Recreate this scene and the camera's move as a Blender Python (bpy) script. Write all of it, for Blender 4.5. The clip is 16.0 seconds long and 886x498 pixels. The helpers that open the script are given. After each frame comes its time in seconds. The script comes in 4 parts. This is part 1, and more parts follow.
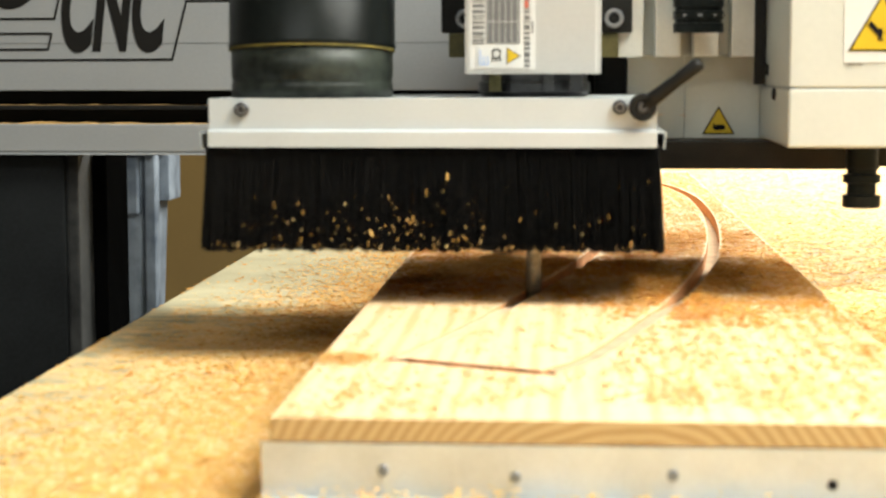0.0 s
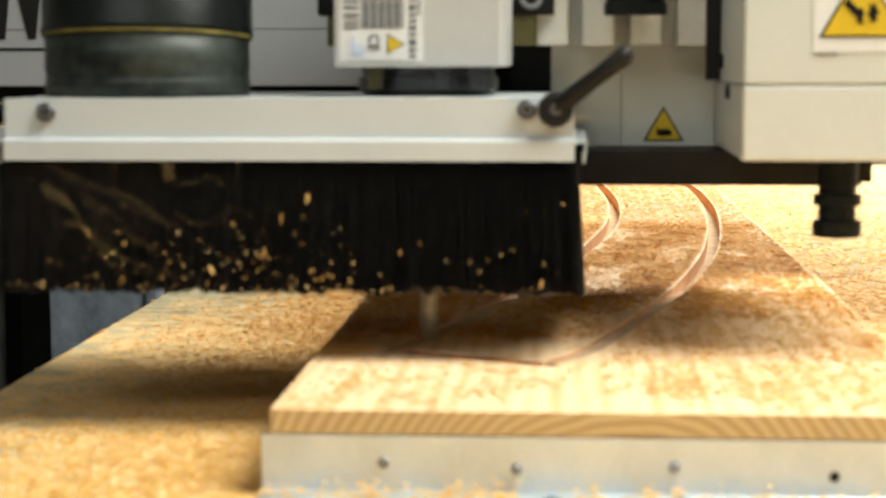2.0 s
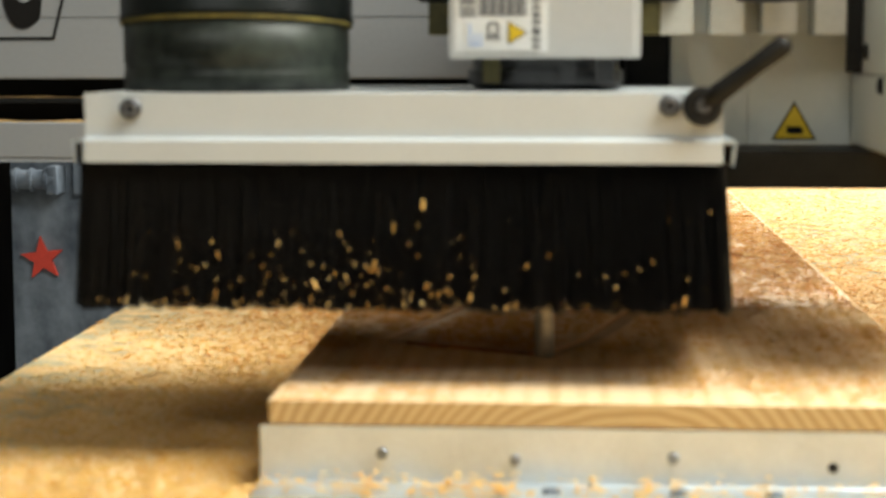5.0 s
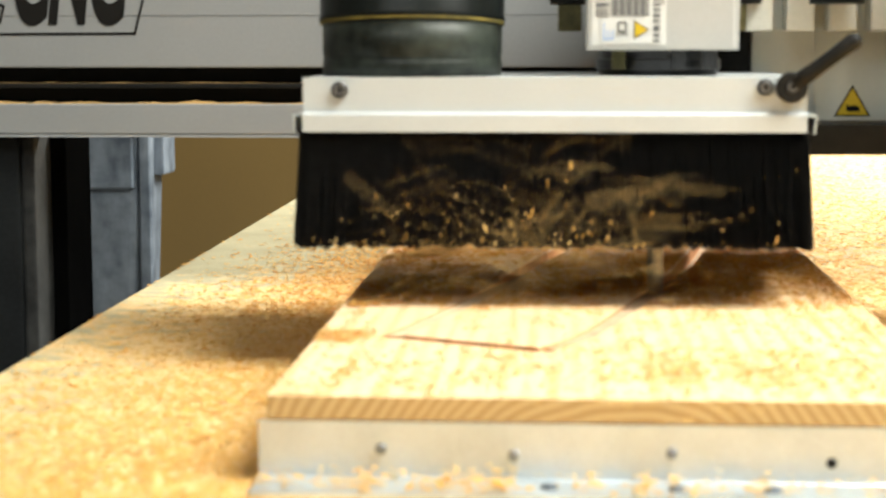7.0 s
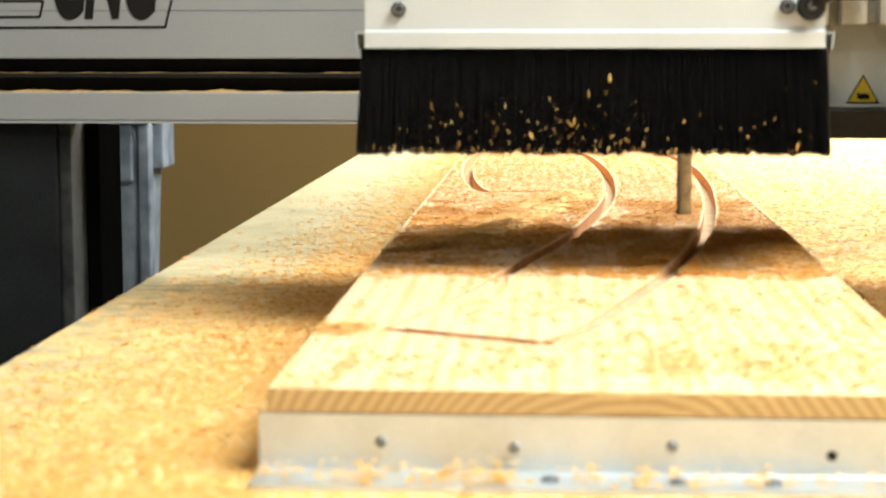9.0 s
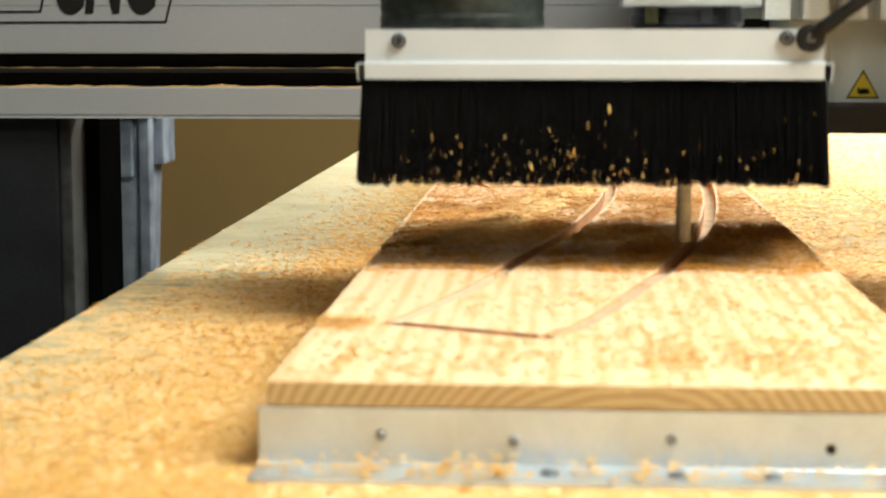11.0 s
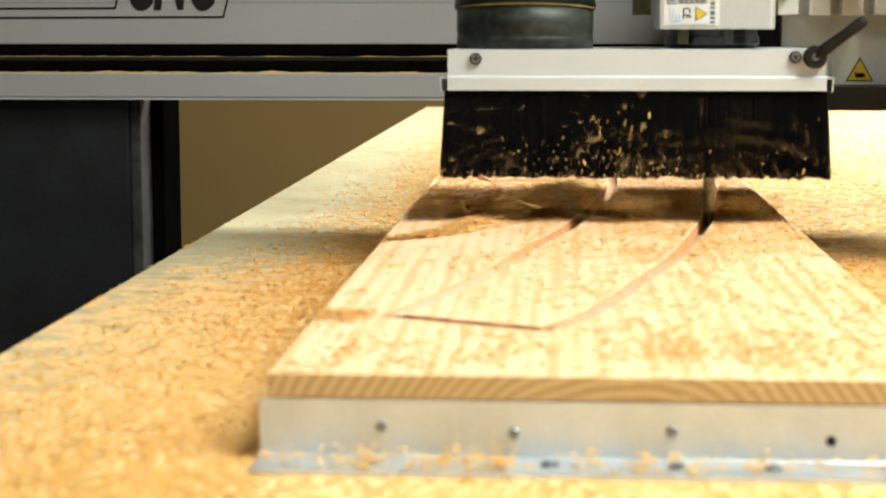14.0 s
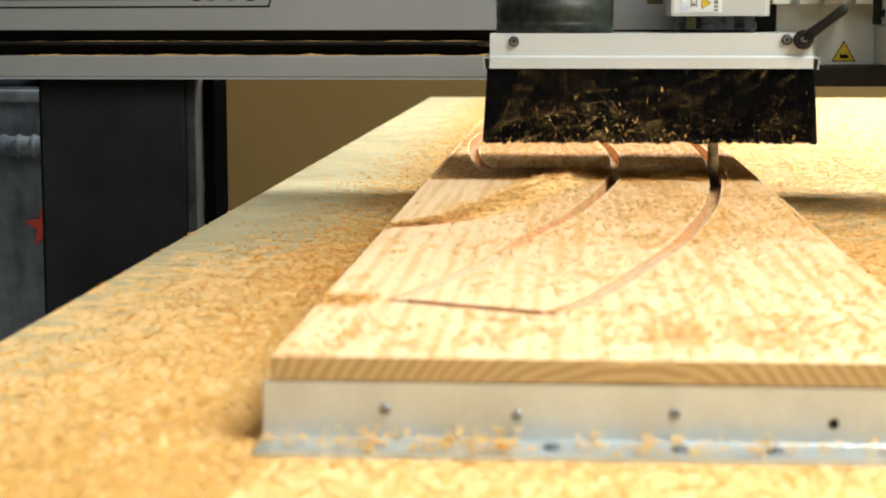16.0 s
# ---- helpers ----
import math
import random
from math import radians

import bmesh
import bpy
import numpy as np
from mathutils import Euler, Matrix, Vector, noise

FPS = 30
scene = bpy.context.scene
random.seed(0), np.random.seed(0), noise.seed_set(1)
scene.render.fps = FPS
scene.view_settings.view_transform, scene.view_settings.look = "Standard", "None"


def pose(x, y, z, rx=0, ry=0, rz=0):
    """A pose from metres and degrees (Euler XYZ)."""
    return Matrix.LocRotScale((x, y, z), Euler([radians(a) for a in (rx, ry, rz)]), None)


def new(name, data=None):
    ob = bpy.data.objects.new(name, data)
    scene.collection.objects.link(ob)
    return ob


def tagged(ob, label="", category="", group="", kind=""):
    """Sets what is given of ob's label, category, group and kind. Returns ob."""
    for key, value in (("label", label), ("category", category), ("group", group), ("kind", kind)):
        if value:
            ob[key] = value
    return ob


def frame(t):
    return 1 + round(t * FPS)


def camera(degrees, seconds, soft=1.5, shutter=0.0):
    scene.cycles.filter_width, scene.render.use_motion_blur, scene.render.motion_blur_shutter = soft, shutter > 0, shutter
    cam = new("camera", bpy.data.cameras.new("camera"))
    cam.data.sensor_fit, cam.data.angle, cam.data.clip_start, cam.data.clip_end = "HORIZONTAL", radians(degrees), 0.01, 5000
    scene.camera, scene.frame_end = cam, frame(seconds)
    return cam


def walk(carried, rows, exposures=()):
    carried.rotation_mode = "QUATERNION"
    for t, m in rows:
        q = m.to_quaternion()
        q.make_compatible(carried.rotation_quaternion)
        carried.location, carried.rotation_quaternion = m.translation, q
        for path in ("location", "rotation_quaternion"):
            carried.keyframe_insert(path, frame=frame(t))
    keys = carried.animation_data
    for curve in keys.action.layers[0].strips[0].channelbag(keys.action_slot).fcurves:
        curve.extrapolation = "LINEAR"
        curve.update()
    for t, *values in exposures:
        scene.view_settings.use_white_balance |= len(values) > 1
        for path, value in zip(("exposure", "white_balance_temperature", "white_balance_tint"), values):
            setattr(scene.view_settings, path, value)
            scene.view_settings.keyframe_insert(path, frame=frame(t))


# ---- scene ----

# Millimetre-accurate plan: z = 0 is the top of the pine board, x to the right, y into the hall.
CAMERA_ROWS = [
    (0, -0.0253, -0.9282, 0.1828, -5.750, 4.021, -0.088),
    (0.5, -0.0258, -0.9269, 0.1834, -5.884, 4.045, -0.095),
    (1, -0.0261, -0.9261, 0.1833, -5.967, 4.021, -0.102),
    (1.5, -0.0263, -0.9256, 0.1831, -6.010, 4.009, -0.107),
    (2, -0.0263, -0.9253, 0.1828, -6.042, 3.996, -0.109),
    (2.5, -0.0262, -0.9254, 0.1825, -6.082, 4.014, -0.098),
    (3, -0.0261, -0.9255, 0.1823, -6.110, 4.027, -0.083),
    (3.5, -0.0261, -0.9255, 0.1823, -6.148, 4.028, -0.076),
    (4, -0.0262, -0.9252, 0.1824, -6.215, 4.018, -0.070),
    (6.5, -0.0272, -0.9232, 0.1842, -6.536, 3.850, -0.081),
    (7, -0.0276, -0.9230, 0.1843, -6.592, 3.840, -0.077),
    (7.5, -0.0277, -0.9230, 0.1845, -6.674, 3.825, -0.069),
    (8, -0.0279, -0.9229, 0.1846, -6.727, 3.812, -0.065),
    (8.5, -0.0281, -0.9231, 0.1843, -6.755, 3.805, -0.060),
    (9, -0.0284, -0.9233, 0.1839, -6.793, 3.805, -0.054),
    (11.5, -0.0275, -0.9245, 0.1820, -6.905, 3.837, -0.020),
    (12, -0.0273, -0.9248, 0.1817, -6.918, 3.850, -0.017),
    (12.5, -0.0272, -0.9249, 0.1816, -6.964, 3.869, -0.020),
    (13, -0.0270, -0.9252, 0.1812, -6.976, 3.877, -0.022),
    (13.5, -0.0267, -0.9253, 0.1810, -7.008, 3.894, -0.026),
    (14, -0.0265, -0.9255, 0.1808, -7.045, 3.918, -0.030),
    (14.5, -0.0263, -0.9257, 0.1800, -7.109, 3.972, -0.037),
    (15, -0.0262, -0.9262, 0.1788, -7.161, 4.060, -0.044),
    (15.5, -0.0261, -0.9268, 0.1774, -7.263, 4.079, -0.053),
    (16, -0.0257, -0.9274, 0.1764, -7.302, 4.056, -0.060),
]
HEAD_ROWS = [
    (0, -0.0743, 0.4477),
    (0.5, -0.0875, 0.3578),
    (1, -0.1030, 0.2869),
    (1.5, -0.1201, 0.2147),
    (2, -0.1375, 0.1452),
    (2.5, -0.1538, 0.0887),
    (3, -0.1562, 0.0863),
    (3.5, -0.1405, 0.0766),
    (4, -0.0795, 0.0534),
    (4.2, -0.0615, 0.0470),
    (4.35, -0.0598, 0.0380),
    (4.95, -0.0598, 0.0380),
    (5.2, -0.0535, 0.0560),
    (5.7, -0.0265, 0.1250),
    (6.1, -0.0075, 0.1820),
    (6.5, 0.0046, 0.2406),
    (7, 0.0209, 0.3128),
    (7.5, 0.0370, 0.3765),
    (8, 0.0489, 0.4327),
    (8.5, 0.0498, 0.4410),
    (9, 0.0498, 0.4410),
    (11.5, 0.0498, 0.4410),
    (12, 0.0511, 0.4534),
    (12.5, 0.0629, 0.5301),
    (13, 0.0736, 0.5900),
    (13.5, 0.0836, 0.6626),
    (14, 0.0918, 0.7329),
    (14.5, 0.0991, 0.8063),
    (15, 0.1053, 0.8778),
    (15.5, 0.1106, 0.9495),
    (16, 0.1142, 1.0204),
]

cam = camera(27.478, 16.0, soft=1.9, shutter=0.85)
cam.data.dof.use_dof = True
cam.data.dof.focus_distance = 2.4
cam.data.dof.aperture_fstop = 12.0
walk(cam, [(t, pose(x, y, z, 90 + p, 0, w) @ pose(0, 0, 0, 0, 0, r)) for t, x, y, z, p, w, r in CAMERA_ROWS],
     exposures=[(0, -0.07), (1.0, -0.20), (2.0, -0.32), (3.0, -0.44), (4.5, -0.46), (5.5, -0.25), (6.5, -0.06), (9.0, -0.01), (11.3, -0.36), (11.6, -0.30), (12.0, -0.12), (13.5, -0.23), (14.5, -0.43), (16.0, -0.50)])

TABLE_Z = -0.046      # top of the spoilboard
FLOOR_Z = -0.90
CEILING_Z = 2.33

# ---- light ----
world = bpy.data.worlds.new("hall_air")
scene.world = world
world.use_nodes = True
world.node_tree.nodes["Background"].inputs[0].default_value = (0.9, 0.95, 1.0, 1)
world.node_tree.nodes["Background"].inputs[1].default_value = 0.02


def tube_light(x, y, z, sx, sy, watts, colour):
    data = bpy.data.lights.new("tube_light", "AREA")
    data.shape, data.size, data.size_y, data.energy, data.color = "RECTANGLE", sx, sy, watts, colour
    lamp = new("tube_light", data)
    lamp.location = (x, y, z)
    return lamp


WARM = (0.985, 1.0, 0.915)
tube_light(1.7, -0.5, 2.18, 2.4, 1.5, 284, WARM)
tube_light(1.3, 3.2, 2.18, 2.4, 1.5, 425, WARM)
# unseen fill lamp, added to brighten the panels that face the camera
tube_light(-0.9, -2.8, 2.18, 2.4, 1.5, 76, (0.96, 1.0, 0.96))


# ---- materials ----
def mat(name, base, rough=0.5, metal=0.0, vary=0.12, scale=40.0, fine=300.0, bump=0.0, tint=None, coat=0.0, spec=0.5, stretch=None):
    """Principled surface with colour variation at two scales and a fine relief."""
    m = bpy.data.materials.new(name)
    m.use_nodes = True
    nt = m.node_tree
    b = nt.nodes["Principled BSDF"]
    b.inputs["Roughness"].default_value = rough
    b.inputs["Metallic"].default_value = metal
    b.inputs["Coat Weight"].default_value = coat
    b.inputs["Specular IOR Level"].default_value = spec
    tc = nt.nodes.new("ShaderNodeTexCoord")
    n1 = nt.nodes.new("ShaderNodeTexNoise")
    n1.inputs["Scale"].default_value, n1.inputs["Detail"].default_value = scale, 5
    n2 = nt.nodes.new("ShaderNodeTexNoise")
    n2.inputs["Scale"].default_value, n2.inputs["Detail"].default_value = fine, 3
    for n in (n1, n2):
        nt.links.new(tc.outputs["Object"], n.inputs["Vector"])
    if stretch:
        mp = nt.nodes.new("ShaderNodeMapping")
        mp.inputs["Scale"].default_value = stretch
        nt.links.new(tc.outputs["Object"], mp.inputs["Vector"])
        nt.links.new(mp.outputs[0], n1.inputs["Vector"])
    add = nt.nodes.new("ShaderNodeMath")
    add.operation = "MULTIPLY_ADD"
    nt.links.new(n2.outputs["Fac"], add.inputs[0])
    add.inputs[1].default_value = 0.5
    nt.links.new(n1.outputs["Fac"], add.inputs[2])
    ramp = nt.nodes.new("ShaderNodeValToRGB")
    lo = tuple(c * (1 - vary) for c in (tint or base))
    hi = tuple(min(1, c * (1 + vary)) for c in base)
    ramp.color_ramp.elements[0].position, ramp.color_ramp.elements[0].color = 0.5, (*lo, 1)
    ramp.color_ramp.elements[1].position, ramp.color_ramp.elements[1].color = 0.95, (*hi, 1)
    nt.links.new(add.outputs[0], ramp.inputs[0])
    nt.links.new(ramp.outputs[0], b.inputs["Base Color"])
    if bump:
        bp = nt.nodes.new("ShaderNodeBump")
        bp.inputs["Strength"].default_value, bp.inputs["Distance"].default_value = bump, 0.001
        nt.links.new(n2.outputs["Fac"], bp.inputs["Height"])
        nt.links.new(bp.outputs[0], b.inputs["Normal"])
    return m


def chip_material(name, colours, rough=0.75):
    """Wood chips: every flake takes its own colour."""
    m = bpy.data.materials.new(name)
    m.use_nodes = True
    nt = m.node_tree
    b = nt.nodes["Principled BSDF"]
    b.inputs["Roughness"].default_value = rough
    b.inputs["Specular IOR Level"].default_value = 0.2
    g = nt.nodes.new("ShaderNodeNewGeometry")
    ramp = nt.nodes.new("ShaderNodeValToRGB")
    while len(ramp.color_ramp.elements) < len(colours):
        ramp.color_ramp.elements.new(0.5)
    for i, c in enumerate(colours):
        e = ramp.color_ramp.elements[i]
        e.position, e.color = i / (len(colours) - 1), (*c, 1)
    nt.links.new(g.outputs["Random Per Island"], ramp.inputs[0])
    nt.links.new(ramp.outputs[0], b.inputs["Base Color"])
    # thin shavings let some light through
    tr = nt.nodes.new("ShaderNodeBsdfTranslucent")
    nt.links.new(ramp.outputs[0], tr.inputs["Color"])
    mix = nt.nodes.new("ShaderNodeMixShader")
    mix.inputs[0].default_value = 0.3
    nt.links.new(b.outputs[0], mix.inputs[1])
    nt.links.new(tr.outputs[0], mix.inputs[2])
    nt.links.new(mix.outputs[0], nt.nodes["Material Output"].inputs["Surface"])
    return m


def wood_material(name, pale, dark, along="Y", scale=1.0, rough=0.6):
    """Pine: growth rings stretched along the grain, with fine fibres."""
    m = bpy.data.materials.new(name)
    m.use_nodes = True
    nt = m.node_tree
    b = nt.nodes["Principled BSDF"]
    b.inputs["Roughness"].default_value = rough
    b.inputs["Specular IOR Level"].default_value = 0.3
    tc = nt.nodes.new("ShaderNodeTexCoord")
    mp = nt.nodes.new("ShaderNodeMapping")
    s = {"X": (0.06, 1, 1), "Y": (1, 0.06, 1), "Z": (1, 1, 0.06)}[along]
    mp.inputs["Scale"].default_value = tuple(scale * v for v in s)
    nt.links.new(tc.outputs["Object"], mp.inputs["Vector"])
    w = nt.nodes.new("ShaderNodeTexWave")
    w.wave_type, w.bands_direction = "BANDS", "X"
    w.inputs["Scale"].default_value, w.inputs["Distortion"].default_value = 24, 3.5
    w.inputs["Detail"].default_value, w.inputs["Detail Scale"].default_value = 2, 0.6
    nt.links.new(mp.outputs[0], w.inputs["Vector"])
    n = nt.nodes.new("ShaderNodeTexNoise")
    n.inputs["Scale"].default_value, n.inputs["Detail"].default_value = 75, 5
    nt.links.new(mp.outputs[0], n.inputs["Vector"])
    n.inputs["Roughness"].default_value = 0.62
    mix = nt.nodes.new("ShaderNodeMath")
    mix.operation = "MULTIPLY_ADD"
    nt.links.new(w.outputs["Fac"], mix.inputs[0])
    mix.inputs[1].default_value = 0.20
    nt.links.new(n.outputs["Fac"], mix.inputs[2])
    ramp = nt.nodes.new("ShaderNodeValToRGB")
    ramp.color_ramp.elements[0].position, ramp.color_ramp.elements[0].color = 0.56, (*pale, 1)
    ramp.color_ramp.elements[1].position, ramp.color_ramp.elements[1].color = 0.80, (*dark, 1)
    nt.links.new(mix.outputs[0], ramp.inputs[0])
    nt.links.new(ramp.outputs[0], b.inputs["Base Color"])
    return m


def spoil_material():
    """Beige fibreboard under a film of sawdust that thins out along the bed's far border strip."""
    m = mat("sawdusted_spoilboard", (0.42, 0.37, 0.235), 0.85, vary=0.10, scale=14, fine=260, bump=0.3, tint=(0.385, 0.345, 0.22), spec=0.2)
    nt = m.node_tree
    b = nt.nodes["Principled BSDF"]
    old = b.inputs["Base Color"].links[0].from_socket
    tc = nt.nodes.new("ShaderNodeTexCoord")
    sep = nt.nodes.new("ShaderNodeSeparateXYZ")
    nt.links.new(tc.outputs["Object"], sep.inputs[0])
    n = nt.nodes.new("ShaderNodeTexNoise")
    n.inputs["Scale"].default_value, n.inputs["Detail"].default_value = 38, 8
    nt.links.new(tc.outputs["Object"], n.inputs["Vector"])
    far = nt.nodes.new("ShaderNodeMapRange")
    far.inputs[1].default_value, far.inputs[2].default_value, far.inputs[3].default_value, far.inputs[4].default_value = 0.62, 1.0, 0.18, -0.24
    nt.links.new(sep.outputs["Y"], far.inputs[0])
    side = nt.nodes.new("ShaderNodeMapRange")
    side.inputs[1].default_value, side.inputs[2].default_value, side.inputs[3].default_value, side.inputs[4].default_value = -0.43, -0.20, -0.12, 0.20
    nt.links.new(sep.outputs["X"], side.inputs[0])
    a1 = nt.nodes.new("ShaderNodeMath")
    a2 = nt.nodes.new("ShaderNodeMath")
    nt.links.new(far.outputs[0], a1.inputs[0])
    nt.links.new(side.outputs[0], a1.inputs[1])
    right = nt.nodes.new("ShaderNodeMapRange")
    right.inputs[1].default_value, right.inputs[2].default_value, right.inputs[3].default_value, right.inputs[4].default_value = 0.10, 0.24, 0.0, 0.12
    nt.links.new(sep.outputs["X"], right.inputs[0])
    a0 = nt.nodes.new("ShaderNodeMath")
    nt.links.new(a1.outputs[0], a0.inputs[0])
    nt.links.new(right.outputs[0], a0.inputs[1])
    nt.links.new(a0.outputs[0], a2.inputs[0])
    nt.links.new(n.outputs["Fac"], a2.inputs[1])
    edge = nt.nodes.new("ShaderNodeMapRange")
    edge.inputs[1].default_value, edge.inputs[2].default_value = 0.44, 0.70
    nt.links.new(a2.outputs[0], edge.inputs[0])
    n2 = nt.nodes.new("ShaderNodeTexNoise")
    n2.inputs["Scale"].default_value, n2.inputs["Detail"].default_value = 240, 4
    nt.links.new(tc.outputs["Object"], n2.inputs["Vector"])
    dust = nt.nodes.new("ShaderNodeValToRGB")
    dust.color_ramp.elements[0].position, dust.color_ramp.elements[0].color = 0.30, (0.68, 0.43, 0.14, 1)
    dust.color_ramp.elements[1].position, dust.color_ramp.elements[1].color = 0.62, (0.81, 0.575, 0.31, 1)
    nt.links.new(n2.outputs["Fac"], dust.inputs[0])
    mix = nt.nodes.new("ShaderNodeMix")
    mix.data_type = "RGBA"
    nt.links.new(edge.outputs[0], mix.inputs[0])
    nt.links.new(old, mix.inputs[6])
    nt.links.new(dust.outputs[0], mix.inputs[7])
    nt.links.new(mix.outputs[2], b.inputs["Base Color"])
    return m


def end_grain(name, pale, dark):
    """Sawn end of a glued pine board: slanted growth rings with crisp late wood."""
    m = bpy.data.materials.new(name)
    m.use_nodes = True
    nt = m.node_tree
    b = nt.nodes["Principled BSDF"]
    b.inputs["Roughness"].default_value = 0.7
    b.inputs["Specular IOR Level"].default_value = 0.2
    tc = nt.nodes.new("ShaderNodeTexCoord")
    big = nt.nodes.new("ShaderNodeTexNoise")
    big.inputs["Scale"].default_value, big.inputs["Detail"].default_value = 7, 1
    nt.links.new(tc.outputs["Object"], big.inputs["Vector"])
    shift = nt.nodes.new("ShaderNodeVectorMath")
    shift.operation = "MULTIPLY_ADD"
    nt.links.new(big.outputs["Color"], shift.inputs[0])
    shift.inputs[1].default_value = (0.05, 0.0, 0.03)
    nt.links.new(tc.outputs["Object"], shift.inputs[2])
    mp = nt.nodes.new("ShaderNodeMapping")
    mp.inputs["Location"].default_value = (-0.030, 0.0, 0.062)
    nt.links.new(shift.outputs[0], mp.inputs["Vector"])
    w = nt.nodes.new("ShaderNodeTexWave")
    w.wave_type, w.rings_direction, w.wave_profile = "RINGS", "Y", "SIN"
    w.inputs["Scale"].default_value, w.inputs["Distortion"].default_value = 50, 1.6
    w.inputs["Detail"].default_value, w.inputs["Detail Scale"].default_value = 2, 1.0
    nt.links.new(mp.outputs[0], w.inputs["Vector"])
    n = nt.nodes.new("ShaderNodeTexNoise")
    n.inputs["Scale"].default_value = 900
    nt.links.new(tc.outputs["Object"], n.inputs["Vector"])
    mix = nt.nodes.new("ShaderNodeMath")
    mix.operation = "MULTIPLY_ADD"
    nt.links.new(n.outputs["Fac"], mix.inputs[0])
    mix.inputs[1].default_value = 0.25
    nt.links.new(w.outputs["Fac"], mix.inputs[2])
    ramp = nt.nodes.new("ShaderNodeValToRGB")
    ramp.color_ramp.elements[0].position, ramp.color_ramp.elements[0].color = 0.35, (*pale, 1)
    ramp.color_ramp.elements[1].position, ramp.color_ramp.elements[1].color = 0.98, (*dark, 1)
    nt.links.new(mix.outputs[0], ramp.inputs[0])
    nt.links.new(ramp.outputs[0], b.inputs["Base Color"])
    return m


CHIPS = chip_material("pine_chips", [(0.80, 0.52, 0.17), (0.77, 0.46, 0.12), (0.84, 0.60, 0.25), (0.79, 0.50, 0.15), (0.71, 0.37, 0.08), (0.82, 0.56, 0.20), (0.79, 0.50, 0.15), (0.76, 0.45, 0.11)])
CAUGHT_CHIPS = chip_material("caught_pine_chips", [(0.78, 0.52, 0.18), (0.42, 0.24, 0.06), (0.86, 0.68, 0.36), (0.60, 0.36, 0.10), (0.28, 0.15, 0.04), (0.82, 0.56, 0.22)])
PALE_CHIPS = chip_material("fresh_pine_chips", [(0.81, 0.53, 0.20), (0.77, 0.45, 0.14), (0.85, 0.60, 0.27), (0.81, 0.53, 0.20), (0.73, 0.38, 0.09), (0.83, 0.56, 0.23), (0.79, 0.49, 0.17)])
ORANGE_CHIPS = chip_material("orange_pine_chips", [(0.76, 0.41, 0.09), (0.68, 0.30, 0.05), (0.82, 0.55, 0.20), (0.74, 0.38, 0.08), (0.63, 0.25, 0.04), (0.79, 0.47, 0.13)])
PINE = wood_material("pine_face", (0.835, 0.597, 0.368), (0.70, 0.445, 0.215))
PINE_END = end_grain("pine_end_grain", (0.54, 0.38, 0.18), (0.42, 0.265, 0.105))
PINE_CUT = mat("cut_pine_edge", (0.72, 0.39, 0.18), 0.8, vary=0.15, scale=60, fine=600)
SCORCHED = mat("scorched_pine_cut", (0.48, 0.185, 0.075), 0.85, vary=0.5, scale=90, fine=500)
SPOIL = spoil_material()
RISER = mat("riser_board", (0.50, 0.34, 0.18), 0.8, vary=0.2, scale=30, fine=300)
ALU = mat("worn_aluminium", (0.57, 0.63, 0.67), 0.30, 0.6, vary=0.12, scale=25, fine=500, bump=0.15)
ALU_PLATE = mat("satin_aluminium_plate", (0.505, 0.535, 0.545), 0.42, 0.12, vary=0.05, scale=12, fine=400)
BEAM = mat("grey_anodised_beam", (0.29, 0.292, 0.292), 0.42, 0.2, vary=0.06, scale=6, fine=300)
WHITE = mat("cream_white_enamel", (0.51, 0.522, 0.48), 0.4, vary=0.05, scale=8, fine=200)
PAD = mat("white_plastic_pad", (0.60, 0.595, 0.54), 0.55, vary=0.08, scale=20)
BLACK = mat("black_anodised_metal", (0.011, 0.0105, 0.0095), 0.5, spec=0.16, vary=0.3, scale=40)
RUBBER = mat("black_rubber_hose", (0.007, 0.0085, 0.008), 0.32, spec=0.13, vary=0.35, scale=18, fine=200, bump=0.1)
DUSTY = mat("dusty_rubber_hose", (0.022, 0.026, 0.021), 0.40, spec=0.25, vary=0.7, scale=16, fine=120, bump=0.2, tint=(0.003, 0.004, 0.003), stretch=(1, 1, 2.2))
BRISTLE = mat("black_bristle", (0.003, 0.003, 0.0032), 0.42, spec=0.24, vary=0.4, scale=80)
STEEL = mat("dark_steel", (0.09, 0.09, 0.095), 0.35, 0.8, vary=0.2, scale=200)
BRIGHT = mat("zinc_screw", (0.22, 0.25, 0.29), 0.35, 0.9, vary=0.2, scale=200)
SOCKET = mat("bright_socket_metal", (0.34, 0.35, 0.36), 0.35, 0.8, vary=0.2, scale=200)
BIT = mat("carbide_bit", (0.40, 0.35, 0.26), 0.35, 0.7, vary=0.2, scale=150)
BRASSY = mat("oily_brass", (0.10, 0.085, 0.03), 0.5, 0.4, vary=0.4, scale=60)
MOTOR = mat("motor_aluminium", (0.47, 0.47, 0.455), 0.42, 0.2, vary=0.05, scale=10, fine=300)
PAPER = mat("sticker_paper", (0.60, 0.60, 0.585), 0.5, vary=0.04)
GREY_PRINT = mat("grey_print", (0.13, 0.13, 0.13), 0.6)
BLACK_PRINT = mat("black_print", (0.009, 0.008, 0.007), 0.7, spec=0.12)
BLUE_PRINT = mat("blue_print", (0.30, 0.42, 0.66), 0.6)
RED_PRINT = mat("red_print", (0.6, 0.12, 0.06), 0.6)
YELLOW = mat("warning_yellow", (0.56, 0.38, 0.012), 0.45, vary=0.06)
